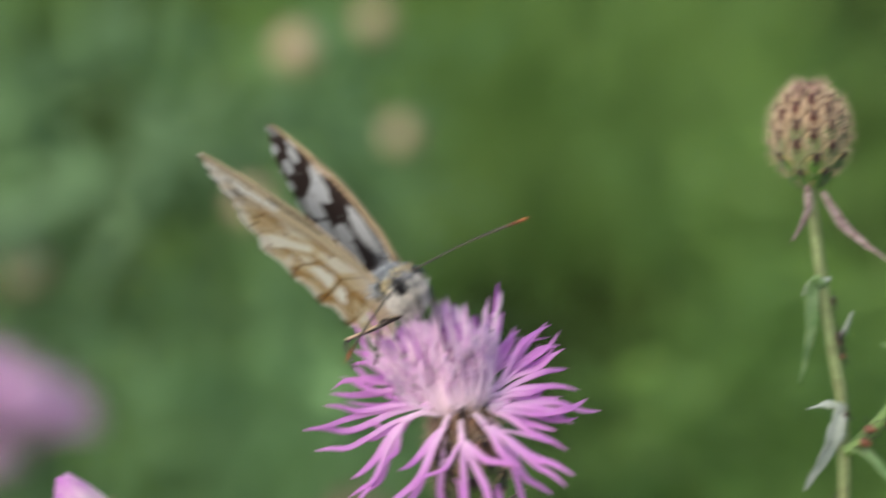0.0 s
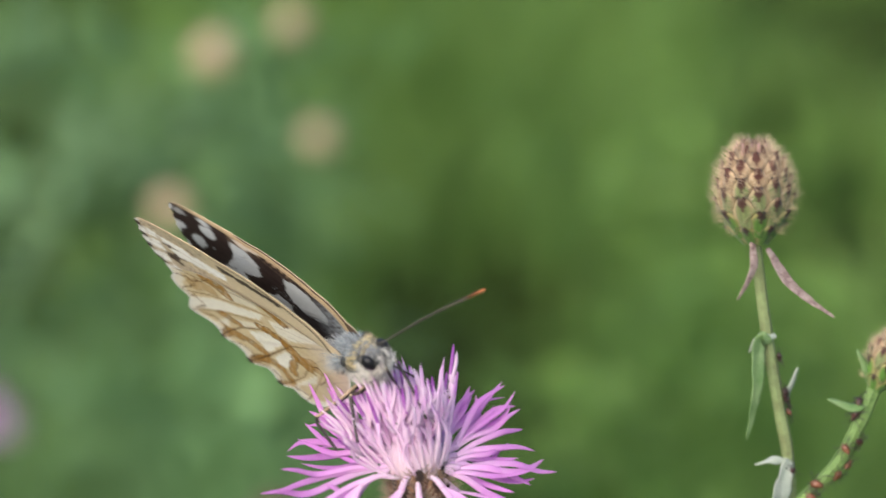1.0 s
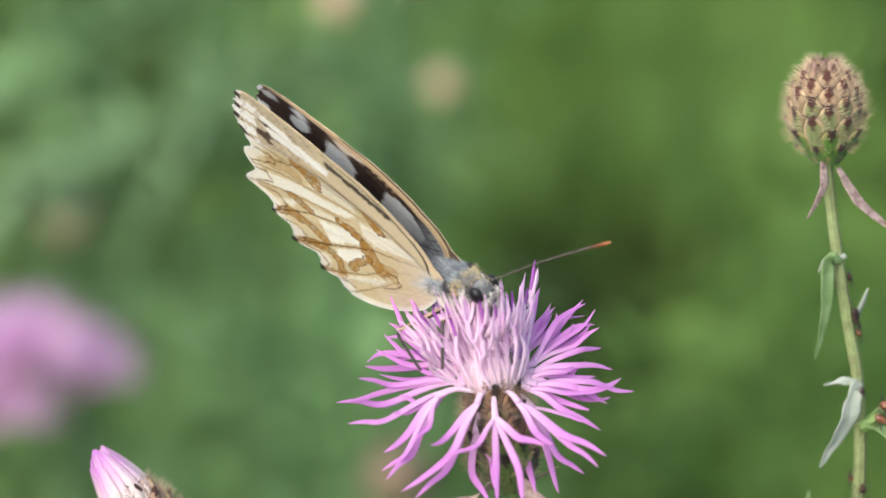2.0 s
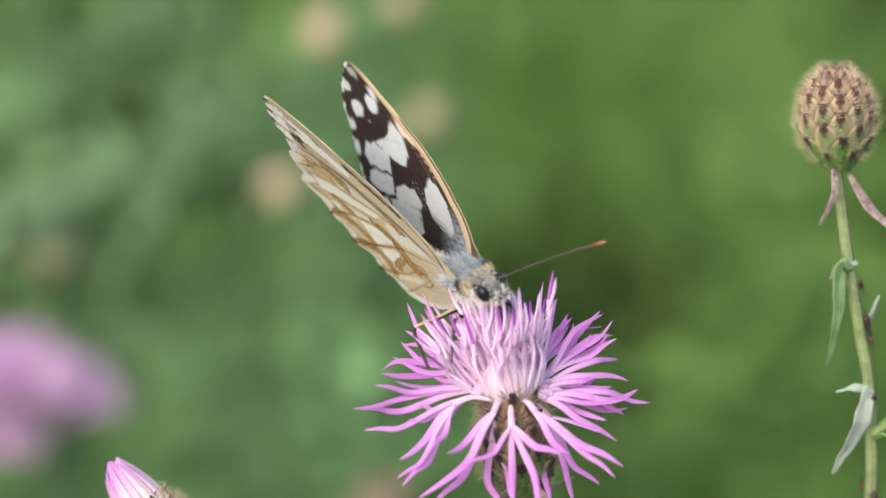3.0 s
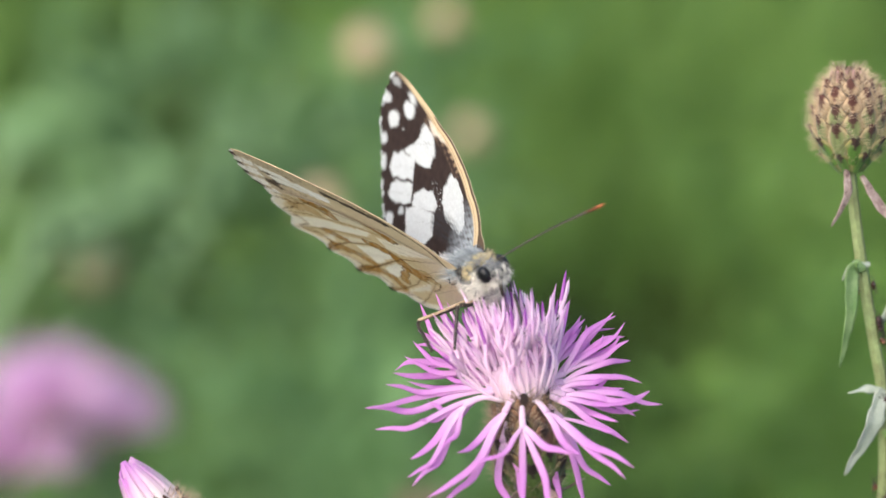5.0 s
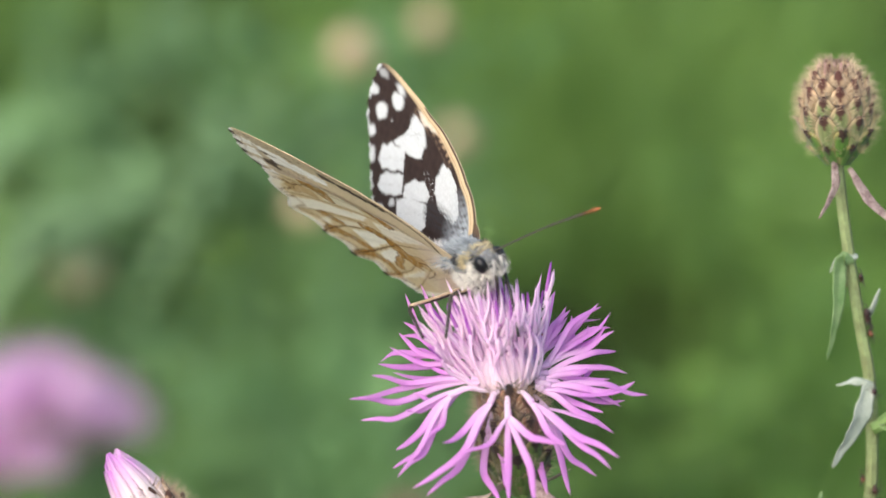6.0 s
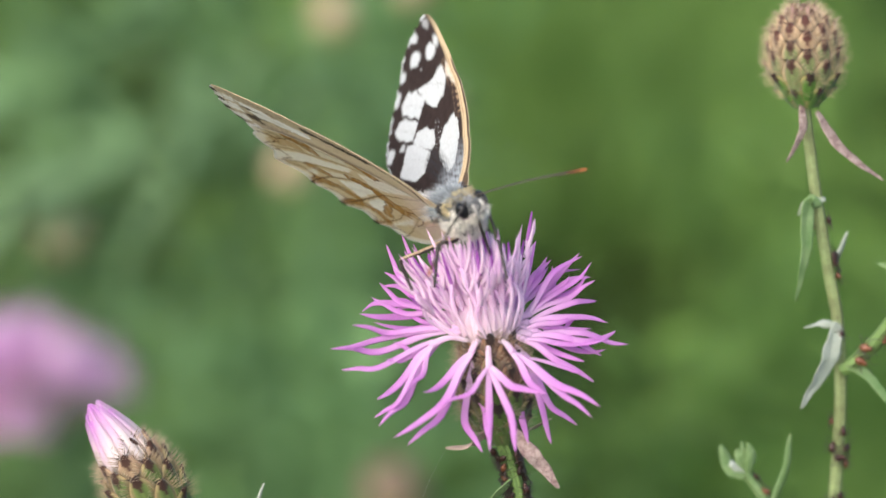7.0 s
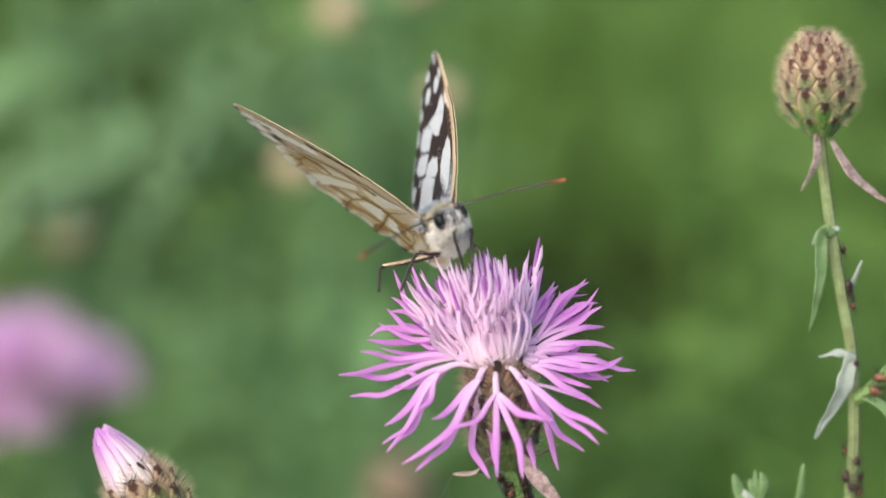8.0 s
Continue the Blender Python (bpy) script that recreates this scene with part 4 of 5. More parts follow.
def fore_upper(x, s, bearing, reach, edge):
    rgb = np.tile(np.array(DUSK), (len(x), 1))
    rgb = put(rgb, np.clip(0.5 + 0.5 * grain(x, s, 3.0, 40), 0, 1) * 0.5, (0.048, 0.030, 0.025))
    jx = x + 0.10 * grain(x, s, 2.2, 1) + 0.07 * grain(x, s, 7, 4) + 0.05 * grain(x, s, 17, 44)
    js = s + 0.10 * grain(x, s, 2.4, 2) + 0.07 * grain(x, s, 7.5, 6) + 0.05 * grain(x, s, 18, 46)
    # white fields between the veins
    for field in (((-11.6, 13.4), (-9.7, 12.2), (-9.2, 10.4), (-10.2, 9.0), (-11.4, 9.0), (-14.0, 10.0), (-15.6, 10.9), (-12.8, 11.8)),
                  ((-18.1, 10.6), (-16.3, 10.7), (-13.6, 9.8), (-13.8, 7.9), (-18.2, 8.3), (-19.0, 9.3)),
                  ((-18.6, 7.6), (-17.0, 7.8), (-13.9, 7.4), (-14.1, 5.7), (-15.8, 5.5), (-18.3, 5.8), (-19.2, 6.5)),
                  ((-13.5, 6.1), (-12.0, 6.9), (-9.3, 6.5), (-8.4, 5.3), (-8.9, 4.7), (-13.6, 5.25)),
                  ((-15.0, 5.0), (-12.4, 5.0), (-9.0, 4.4), (-9.3, 2.4), (-11.0, 1.4), (-15.0, 1.8)),
                  ((-5.6, 8.1), (-7.2, 6.8), (-7.4, 5.4), (-6.4, 3.7), (-4.0, 2.4), (-2.8, 3.4), (-3.2, 6.1), (-4.6, 7.9))):
        rgb = put(rgb, soft(inside(jx, js, *field) - 0.08, 0.15), CHALK)
    rgb = put(rgb, soft(inside(jx, js, (-10.7, 13.7), (-9.8, 12.4), (-7.0, 11.1), (-8.0, 13.0)), 0.18), (0.66, 0.60, 0.52))
    # rows of spots towards the tip and the outer edge: place, half sizes (mm), turn (degrees), strength
    for cx, cs, a, b, turn, k in ((-15.1, 14.9, 1.30, 0.80, -20, 1), (-14.5, 16.0, 1.0, 0.34, -38, 0.95), (-18.5, 14.1, 1.35, 0.85, -5, 1), (-20.2, 16.3, 1.0, 0.55, -10, 0.9), (-20.6, 12.2, 0.75, 0.55, 10, 0.95),
                                  (-20.5, 9.8, 0.65, 0.85, 0, 0.85), (-21.0, 6.6, 0.5, 0.55, 0, 0.9), (-18.2, 17.9, 1.1, 0.36, -25, 0.55), (-18.9, 3.9, 0.95, 0.8, 0, 1), (-16.2, 4.7, 0.6, 0.4, 0, 0.8), (-16.2, 13.0, 0.12, 0.12, 0, 1)):
        c, d = math.cos(radians(turn)), math.sin(radians(turn))
        u, v = (jx - cx) * c + (js - cs) * d, -(jx - cx) * d + (js - cs) * c
        q = (np.abs(u / a) ** 2.6 + np.abs(v / b) ** 2.6) ** (1 / 2.6)
        rgb = put(rgb, soft((q - 1) * min(a, b), 0.2) * k, CHALK)
    # dark veins across the white
    for v in (((-19.0, 9.4), (-13.0, 8.9)), ((-19.0, 6.7), (-14.0, 6.5)), ((-15.2, 11.4), (-9.4, 11.3)), ((-15.0, 3.6), (-9.0, 3.5)), ((-12.8, 12.6), (-9.6, 10.2))):
        rgb = put(rgb, soft(along(jx, js, *v)[0] - 0.015, 0.07) * 0.45, DUSK)
    # scattered white scales beside the fields
    rgb = put(rgb, np.clip(grain(x, s, 14, 60) + grain(x, s, 23, 61) - 0.9, 0, 1) * soft(along(x, s, (-9.2, 7.4), (-8.0, 6.6), (-7.8, 5.0))[0] - 0.35, 0.4), CHALK)
    # smoky dusting near the root
    smoke = soft(along(x, s, (-8.2, 3.6), (-6.8, 3.0), (-5.2, 2.2))[0] - 1.25, 1.0)
    rgb = put(rgb, smoke * np.clip(0.75 + 0.5 * grain(x, s, 8, 9), 0, 1), (0.032, 0.028, 0.03))
    rgb = put(rgb, np.clip(1.5 - reach / 4.4, 0, 1) * np.clip(0.8 + 0.4 * grain(x, s, 6, 3), 0, 1), (0.40, 0.45, 0.50))
    perp = costa(reach, bearing)
    fade = np.clip((27.5 - reach) / 5, 0.25, 1)
    wide = 1.25 - 0.034 * reach
    rgb = put(rgb, soft(perp - wide, 0.3) * (reach > 1.5) * fade * (bearing < 46), (0.62, 0.48, 0.30))
    rgb = put(rgb, soft(perp - wide - 0.7, 0.9) * np.clip(grain(x, s, 9, 50) + 0.2, 0, 1) * 0.6 * (reach > 9) * (reach < 18), (0.55, 0.38, 0.24))
    rgb = put(rgb, soft(np.abs(perp - wide * 0.70) - 0.03, 0.09) * (reach < 20) * (reach > 1.5) * 0.75, (0.10, 0.055, 0.035))
    rgb = put(rgb, soft(perp - 0.34 + 0.010 * reach, 0.10) * (reach < 17) * (reach > 1.0) * 0.9 * (bearing < 46), (0.05, 0.028, 0.02))
    rim = edge - reach
    rgb = put(rgb, soft(rim - 0.42, 0.14) * (bearing > 45) * (np.sin(bearing * 1.0) > -0.3), CHALK)
    return rgb


def hind_upper(x, s, bearing, reach, edge):
    rgb = np.tile(np.array(CHALK), (len(x), 1))
    q = reach / edge + 0.05 * grain(x, s, 1.5, 5)
    rgb = put(rgb, soft(np.abs(q - 0.86) - 0.10, 0.06), DUSK)
    for b in (63.5, 70, 76.5, 83, 89.5, 96):
        rgb = put(rgb, soft(np.abs((bearing - b) * reach * 0.01745) - 0.1, 0.15), DUSK)
    return put(rgb, np.clip(1.2 - reach / 5, 0, 1), (0.25, 0.26, 0.28))


# veins of the hindwing's underside, from the edge inwards (mm behind and outwards)
HIND_VEINS = (((-21.0, 13.0), (-17.5, 11.4), (-12.0, 9.2), (-6.2, 6.6)), ((-23.0, 9.2), (-18.0, 8.6), (-13.0, 7.5), (-6.5, 5.6)), ((-24.9, 6.3), (-19.9, 6.3), (-15.1, 5.7), (-10.4, 4.9)),
              ((-22.9, 2.5), (-19.6, 3.4), (-16.5, 3.9), (-12.0, 3.9), (-10.0, 3.3)), ((-21.7, -1.1), (-16.2, -0.1), (-8.2, 1.8), (-0.8, 1.8)), ((-18.9, -4.2), (-15.5, -3.7), (-11.5, -2.7), (-7.8, -0.8)),
              ((-16.2, -6.6), (-12.0, -4.8), (-7.0, -2.2)))


def hind_under(x, s, bearing, reach, edge):
    g1, g2 = grain(x, s, 1.7, 21), grain(x, s, 4.2, 22)
    jx, js = x + 0.10 * g2 + 0.05 * grain(x, s, 9, 23), s + 0.10 * grain(x, s, 4.0, 24) + 0.05 * grain(x, s, 9.5, 25)
    rgb = np.tile(np.array((0.72, 0.62, 0.41)), (len(x), 1))
    rgb = put(rgb, np.clip(0.4 + 0.5 * g1, 0, 1) * 0.5, (0.64, 0.50, 0.29))
    # milky cells
    for cell, k in ((((-22.5, 8.2), (-17.0, 7.9), (-9.0, 6.0), (-10.6, 5.3), (-16.0, 6.2), (-23.2, 6.7)), 0.9), (((-16.2, 5.0), (-11.8, 4.6), (-10.3, 3.9), (-12.2, 4.2), (-16.2, 4.2)), 0.6),
                    (((-15.2, 3.4), (-11.6, 3.4), (-9.9, 2.0), (-14.8, 0.6)), 1.0), (((-14.4, -0.2), (-10.6, 0.9), (-9.9, 0.2), (-13.6, -1.6), (-14.9, -1.4)), 1.0), (((-8.2, 5.3), (-4.4, 4.4), (-1.4, 2.6), (-7.6, 2.6), (-8.8, 3.6)), 0.75),
                    (((-14.4, 8.2), (-8.6, 6.8), (-8.0, 7.8), (-12.0, 9.6)), 0.55), (((-20.5, 4.6), (-17.6, 5.2), (-18.6, 4.2)), 0.8), (((-14.6, -4.0), (-10.0, -3.6), (-8.4, -2.4), (-11.6, -3.2)), 0.7)):
        rgb = put(rgb, soft(inside(jx, js, *cell) - 0.1, 0.35) * k, (0.95, 0.94, 0.86))
    # pale margin beyond the lunules
    rim = edge - reach
    rgb = put(rgb, soft(rim - 1.7, 0.5) * (bearing > 57) * 0.8, (0.90, 0.88, 0.80))
    # ochre of the inner band and round the eyespots: line, half width
    for pts, half, k in ((((-6.9, 8.8), (-6.3, 7.0), (-5.9, 5.2)), 0.85, 0.9), (((-11.8, 4.3), (-10.4, 3.7), (-9.7, 2.6), (-9.2, 1.7)), 0.55, 0.9), (((-9.2, 1.9), (-9.0, 0.2), (-8.3, -0.9)), 1.0, 0.75), (((-9.6, 0.2), (-11.9, -1.2), (-13.2, -2.4)), 0.45, 0.8),
                         (((-8.3, -0.9), (-7.2, -0.9)), 1.2, 0.4), (((-14.3, 11.0), (-13.2, 10.0), (-13.0, 8.8)), 0.95, 0.85), (((-18.6, 10.0), (-15.6, 9.4)), 0.8, 0.35), (((-18.0, 5.9), (-16.9, 5.2), (-16.0, 4.4)), 0.55, 0.8),
                         (((-21.6, 3.0), (-19.2, 3.2), (-17.2, 2.2), (-15.6, 0.5)), 0.62, 0.8), (((-18.8, -0.5), (-16.4, -0.6), (-14.9, -1.6), (-15.2, -3.2)), 0.5, 0.85), (((-20.6, -0.8), (-17.0, -0.3)), 0.4, 0.6), (((-18.0, -4.0), (-15.4, -3.9)), 0.45, 0.6)):
        d, u = along(jx, js, *pts)
        d = d - half * (1 + 0.25 * g1)
        rgb = put(rgb, soft(d, 0.25) * np.clip(k + 0.1, 0, 1) * np.clip(0.9 + 0.3 * g2, 0.5, 1), OCHRE)
        rgb = put(rgb, soft(np.abs(d) - 0.06, 0.10) * 0.9 * k, UMBER)
    # scalloped line before the edge, and cross lines through the cells
    for line_ in (((-20.4, 11.6), (-18.4, 11.0), (-18.2, 9.9), (-20.4, 9.6), (-22.4, 9.4)), ((-22.8, 8.4), (-20.4, 8.4), (-20.2, 6.9), (-22.6, 6.6)), ((-22.6, 5.9), (-20.2, 5.4), (-19.6, 3.9), (-21.6, 3.2)), ((-21.8, 1.9), (-19.4, 1.5), (-18.6, 0.1), (-20.4, -0.7)),
                  ((-19.6, -1.2), (-17.6, -1.6), (-16.8, -3.0), (-18.0, -3.8)), ((-17.0, -4.7), (-15.0, -4.6), (-14.2, -5.4)), ((-7.6, -0.9), (-6.4, -1.0), (-6.1, -2.2), (-7.6, -3.2), (-9.4, -3.6)), ((-18.6, 10.6), (-16.2, 10.4), (-14.2, 10.8))):
        d, u = along(jx, js, *line_)
        rgb = put(rgb, soft(d - 0.20, 0.4) * 0.35, OCHRE)
        rgb = put(rgb, soft(d - 0.07, 0.10) * 0.9, UMBER)
    for cx, cs in ((-12.9, 10.3), (-13.7, 9.2), (-17.2, 5.3), (-16.9, 1.9), (-15.5, -0.8)):
        d = np.hypot((x - cx) * 0.8, (s - cs) * 1.25)
        rgb = put(rgb, soft(d - 0.50, 0.12) * 0.8, (0.60, 0.46, 0.26))
        rgb = put(rgb, soft(np.abs(d - 0.38) - 0.05, 0.1) * 0.9, (0.10, 0.05, 0.025))
        rgb = put(rgb, soft(d - 0.14, 0.1) * 0.8, (0.28, 0.30, 0.34))
    # veins: ochre beside, a brown thread in the middle
    for i, v in enumerate(HIND_VEINS):
        d, u = along(x + 0.06 * g1, s + 0.06 * g2, *v)
        rgb = put(rgb, soft(d - 0.16, 0.3) * 0.25, OCHRE)
        rgb = put(rgb, soft(d - 0.06 - 0.03 * (i in (3, 4)), 0.09) * (0.95 if i in (3, 4, 5) else 0.7) * np.clip(1.3 - u, 0.3, 1), UMBER)
    # faint threads in the root field, pinkish towards the body
    for v in (((-8.0, 4.6), (-1.0, 2.2)), ((-7.0, 3.2), (-1.0, 1.4)), ((-6.2, -0.4), (-3.4, 0.3), (-2.6, -1.4)), ((-9.0, -4.0), (-5.0, -3.0), (-1.6, -2.6))):
        rgb = put(rgb, soft(along(x, s, *v)[0] - 0.03, 0.1) * 0.45, UMBER)
    rgb = put(rgb, np.clip(1.2 - reach / 5.0, 0, 1) * 0.75, (0.74, 0.68, 0.60))
    rgb = put(rgb, np.clip(-(s + 2.2) / 2, 0, 1) * np.clip((x + 12) / 5, 0, 1) * 0.5, (0.72, 0.60, 0.54))
    # fringe: white, with a black tuft at the end of each vein
    rgb = put(rgb, soft(rim - 0.45, 0.14) * (bearing > 56), (0.84, 0.83, 0.79))
    for k, v in enumerate(HIND_VEINS[2:]):
        d = np.hypot(x - v[0][0], s - v[0][1])
        rgb = put(rgb, soft(d - (0.6, 0.9, 1.15, 1.05, 0.8)[k], 0.3) * soft(rim - 0.8, 0.3), (0.025, 0.02, 0.018))
    return rgb


def fore_under(x, s, bearing, reach, edge):
    g, g2, g3 = grain(x, s, 1.4, 31), grain(x, s, 4.0, 32), grain(x, s, 6.5, 33)
    jx, js = x + 0.12 * g2 + 0.06 * g3, s + 0.12 * grain(x, s, 4.4, 34) + 0.06 * grain(x, s, 9, 35)
    rgb = np.tile(np.array((0.70, 0.60, 0.42)), (len(x), 1))
    # grey-brown clouding towards the tip, with white fields let into it
    rgb = put(rgb, soft(18.2 - reach - 0.6 * g, 1.2) * np.clip(0.7 + 0.4 * g2, 0.2, 1) * 0.7, (0.52, 0.45, 0.35))
    for pts, half in ((((-17.6, 15.4), (-16.4, 14.6), (-15.0, 13.8)), 0.35), (((-18.6, 13.6), (-17.2, 13.5), (-15.8, 13.4)), 0.5), (((-10.0, 12.0), (-6.8, 9.8), (-3.6, 7.6)), 0.42), (((-17.8, 12.4), (-18.8, 13.6)), 0.3)):
        rgb = put(rgb, soft(along(jx, js, *pts)[0] - half, 0.3) * 0.95, (0.05, 0.035, 0.03))
    rgb = put(rgb, np.clip(g3 + 0.6 * g2 - 0.35, 0, 1) * soft(17.5 - reach, 1.5) * 0.5, (0.18, 0.12, 0.07))
    for field in (((-17.8, 14.8), (-17.2, 13.5), (-11.0, 10.2), (-10.2, 11.2), (-13.4, 13.4)), ((-21.4, 16.9), (-18.4, 15.7), (-18.8, 14.4), (-21.8, 15.4)), ((-22.2, 15.0), (-19.4, 13.9), (-19.6, 12.7), (-22.4, 13.2)), ((-20.6, 18.4), (-17.6, 17.0), (-18.0, 16.0), (-21.2, 17.3)),
                  ((-22.2, 12.6), (-19.4, 12.3), (-19.6, 11.2), (-21.8, 11.2)), ((-17.6, 16.6), (-14.2, 14.2), (-14.6, 13.4), (-17.8, 15.6))):
        rgb = put(rgb, soft(inside(jx, js, *field), 0.25), (0.96, 0.96, 0.94))
    for b in (44.5, 48, 51.5, 55, 59, 63.5, 70, 76.5):
        d = np.abs((bearing + 0.3 * g - b) * reach * 0.01745)
        rgb = put(rgb, soft(d - 0.04, 0.09) * 0.5 * (reach > 15), (0.26, 0.16, 0.08))
    rim = edge - reach
    rgb = put(rgb, soft(np.abs(rim - 1.1) - 0.05, 0.12) * 0.6 * (bearing > 45), (0.2, 0.12, 0.06))
    rgb = put(rgb, soft(rim - 0.42, 0.14) * (bearing > 44), (0.84, 0.83, 0.80))
    rgb = put(rgb, soft(rim - 0.75, 0.16) * (bearing > 46) * (np.sin((bearing - 44) * 1.65) < -0.25), (0.05, 0.035, 0.03))
    perp = costa(reach, bearing)
    wide = 0.80 - 0.016 * reach
    rgb = put(rgb, soft(perp - wide, 0.2) * (bearing < 45), (0.76, 0.63, 0.44))
    rgb = put(rgb, soft(np.abs(perp - wide - 0.15) - 0.22 + 0.010 * reach, 0.14) * 0.9 * (reach < 17) * (bearing < 45), (0.045, 0.026, 0.018))
    return rgb


def wing(name, edge_knots, side, upper, under, lift, scallop, parent, label):
    """A thin cambered wing, hinged along x at its root: two scaly faces with their own pigment. side: 1 left, -1 right."""
    nt, nr = (560, 260) if side < 0 else (300, 160)
    b0, b1 = edge_knots[0][0], edge_knots[-1][0]
    bearing, q = np.meshgrid(np.linspace(b0, b1, nt), np.linspace(0.02, 1, nr) ** 0.8, indexing="ij")
    edge = spline_at(edge_knots, bearing)
    k = np.ones(5) / 5
    e1 = np.convolve(np.pad(edge[:, 0], 2, mode="edge"), k, "valid")
    around_ = np.linspace(b0, b1, nt)
    e1 = e1 - scallop * np.abs(np.sin(around_ * 1.2)) * (around_ > 47) - 0.10 * np.abs(np.sin(around_ * 4.1)) * (around_ > 47)
    edge = np.repeat(e1[:, None], nr, 1)
    reach = edge * q
    x, s = -reach * np.sin(np.radians(bearing)), reach * np.cos(np.radians(bearing))
    ripple = 0.012 * np.cos((bearing - 44.5) / 6.45 * 6.283) * np.clip(reach / 10, 0, 1)
    camber = lift * np.clip(reach / 4, 0, 1) + 0.7 * (q - q * q) * np.clip(reach / 12, 0, 1) + ripple
    thick = 0.016 + 0.09 * (edge_knots is FORE_EDGE) * np.clip((50 - bearing) / 25, 0, 1) * np.clip(1.4 - q, 0, 1)
    flat = [a.ravel() for a in (x, s, bearing, reach, edge)]
    cols, co = [], []
    for z, paint in ((camber + thick, upper), (camber - thick, under)):
        co.append(np.stack([x.ravel(), side * s.ravel(), z.ravel()], 1) * MM)
        rgb = paint(*flat)
        cols.append(np.concatenate([rgb, np.ones((len(rgb), 1))], 1))
    co, cols = np.concatenate(co), np.concatenate(cols)
    idx = np.arange(nt * nr).reshape(nt, nr)
    a, b, c, d = idx[:-1, :-1].ravel(), idx[1:, :-1].ravel(), idx[1:, 1:].ravel(), idx[:-1, 1:].ravel()
    up = np.stack([a, d, c, b], 1) if side > 0 else np.stack([a, b, c, d], 1)
    n = nt * nr
    dn = up[:, ::-1] + n
    ring = np.concatenate([idx[:, -1], idx[::-1, 0][:0]])
    rim = np.stack([ring[:-1], ring[1:], ring[1:] + n, ring[:-1] + n], 1)
    ends = [np.stack([e[:-1], e[1:], e[1:] + n, e[:-1] + n], 1) for e in (idx[0], idx[-1], idx[:, 0])]
    faces = np.concatenate([up, dn, rim] + ends)
    me = bpy.data.meshes.new(name)
    me.from_pydata(co.tolist(), [], faces.tolist())
    lay = me.color_attributes.new("pigment", "FLOAT_COLOR", "POINT")
    lay.data.foreach_set("color", cols.astype(np.float32).ravel())
    me.polygons.foreach_set("use_smooth", np.ones(len(faces), bool))
    me.materials.append(WING)
    ob = new(name, me)
    ob.parent = parent
    home[ob] = home[parent].copy()
    return tagged(ob, label)


butterfly = thing("butterfly", Matrix.Identity(4), "black and white marbled butterfly feeding with half-open wings", "butterfly")
fore_near = wing("forewing", FORE_EDGE, -1, fore_upper, fore_under, 0.0, 0.35, butterfly, "cream and brown underside of a forewing")
hind_near = wing("hindwing", HIND_EDGE, -1, hind_upper, hind_under, -0.22, 0.06, butterfly, "cream hindwing netted with ochre bands")
fore_far = wing("forewing", FORE_EDGE, 1, fore_upper, fore_under, 0.0, 0.35, butterfly, "dark brown forewing with white patches")
hind_far = wing("hindwing", HIND_EDGE_FAR, 1, hind_upper, hind_under, -0.22, 0.06, butterfly, "white hindwing with dark edge")


def B(x, y, z):
    return Vector((x, y, z)) * MM


def lump(name, c, size, mat, rough_=0.06, turn=(0, 0, 0), parent=butterfly, seg=28, label=""):
    bm = mesh()
    m = Matrix.Translation(B(*c)) @ Euler([radians(a) for a in turn]).to_matrix().to_4x4() @ Matrix.Diagonal((*(B(*size)), 1))
    ball(bm, m, seg, seg // 2)
    for v in bm.verts:
        v.co += (v.co - B(*c)) * rough_ * noise.noise(v.co * 2200)
    return part(name, bm, mat, parent, label)


def furry(parent, c, size, count, length, seed, mat=None, back=0.6, keep=None):
    """Hairs over an ellipsoid, combed backwards."""
    r = random.Random(seed)
    vs, fs = [], []
    for _ in range(count):
        d = Vector((r.gauss(0, 1), r.gauss(0, 1), r.gauss(0, 1))).normalized()
        if keep and not keep(d):
            continue
        p = Vector((c[0] + d.x * size[0], c[1] + d.y * size[1], c[2] + d.z * size[2]))
        n_ = Vector((d.x / size[0], d.y / size[1], d.z / size[2])).normalized()
        g = (n_ + Vector((-back, 0, 0)) + Vector((r.uniform(-1, 1), r.uniform(-1, 1), r.uniform(-1, 1))) * 0.35).normalized()
        ln = length * r.uniform(0.5, 1.3)
        w = g.cross(Vector((r.uniform(-1, 1), r.uniform(-1, 1), r.uniform(-1, 1)))).normalized() * 0.022
        k = len(vs)
        tip_ = p + g * ln + Vector((-0.15 * ln, 0, -0.1 * ln))
        vs += [tuple((p - w) * MM), tuple((p + w) * MM), tuple((p + g * ln * 0.55 + w * 0.7) * MM), tuple((p + g * ln * 0.55 - w * 0.7) * MM), tuple(tip_ * MM)]
        fs += [(k, k + 1, k + 2, k + 3), (k + 3, k + 2, k + 4)]
    me = bpy.data.meshes.new("fur")
    me.from_pydata(vs, [], fs)
    me.materials.append(mat or HAIR)
    ob = new("fur", me)
    ob.parent = parent
    return tagged(ob, kind="stuff")


thorax = lump("thorax", (1.4, 0, -0.5), (2.9, 1.75, 2.3), FUR_DARK, turn=(0, -18, 0), label="grey furry thorax with a white chest")
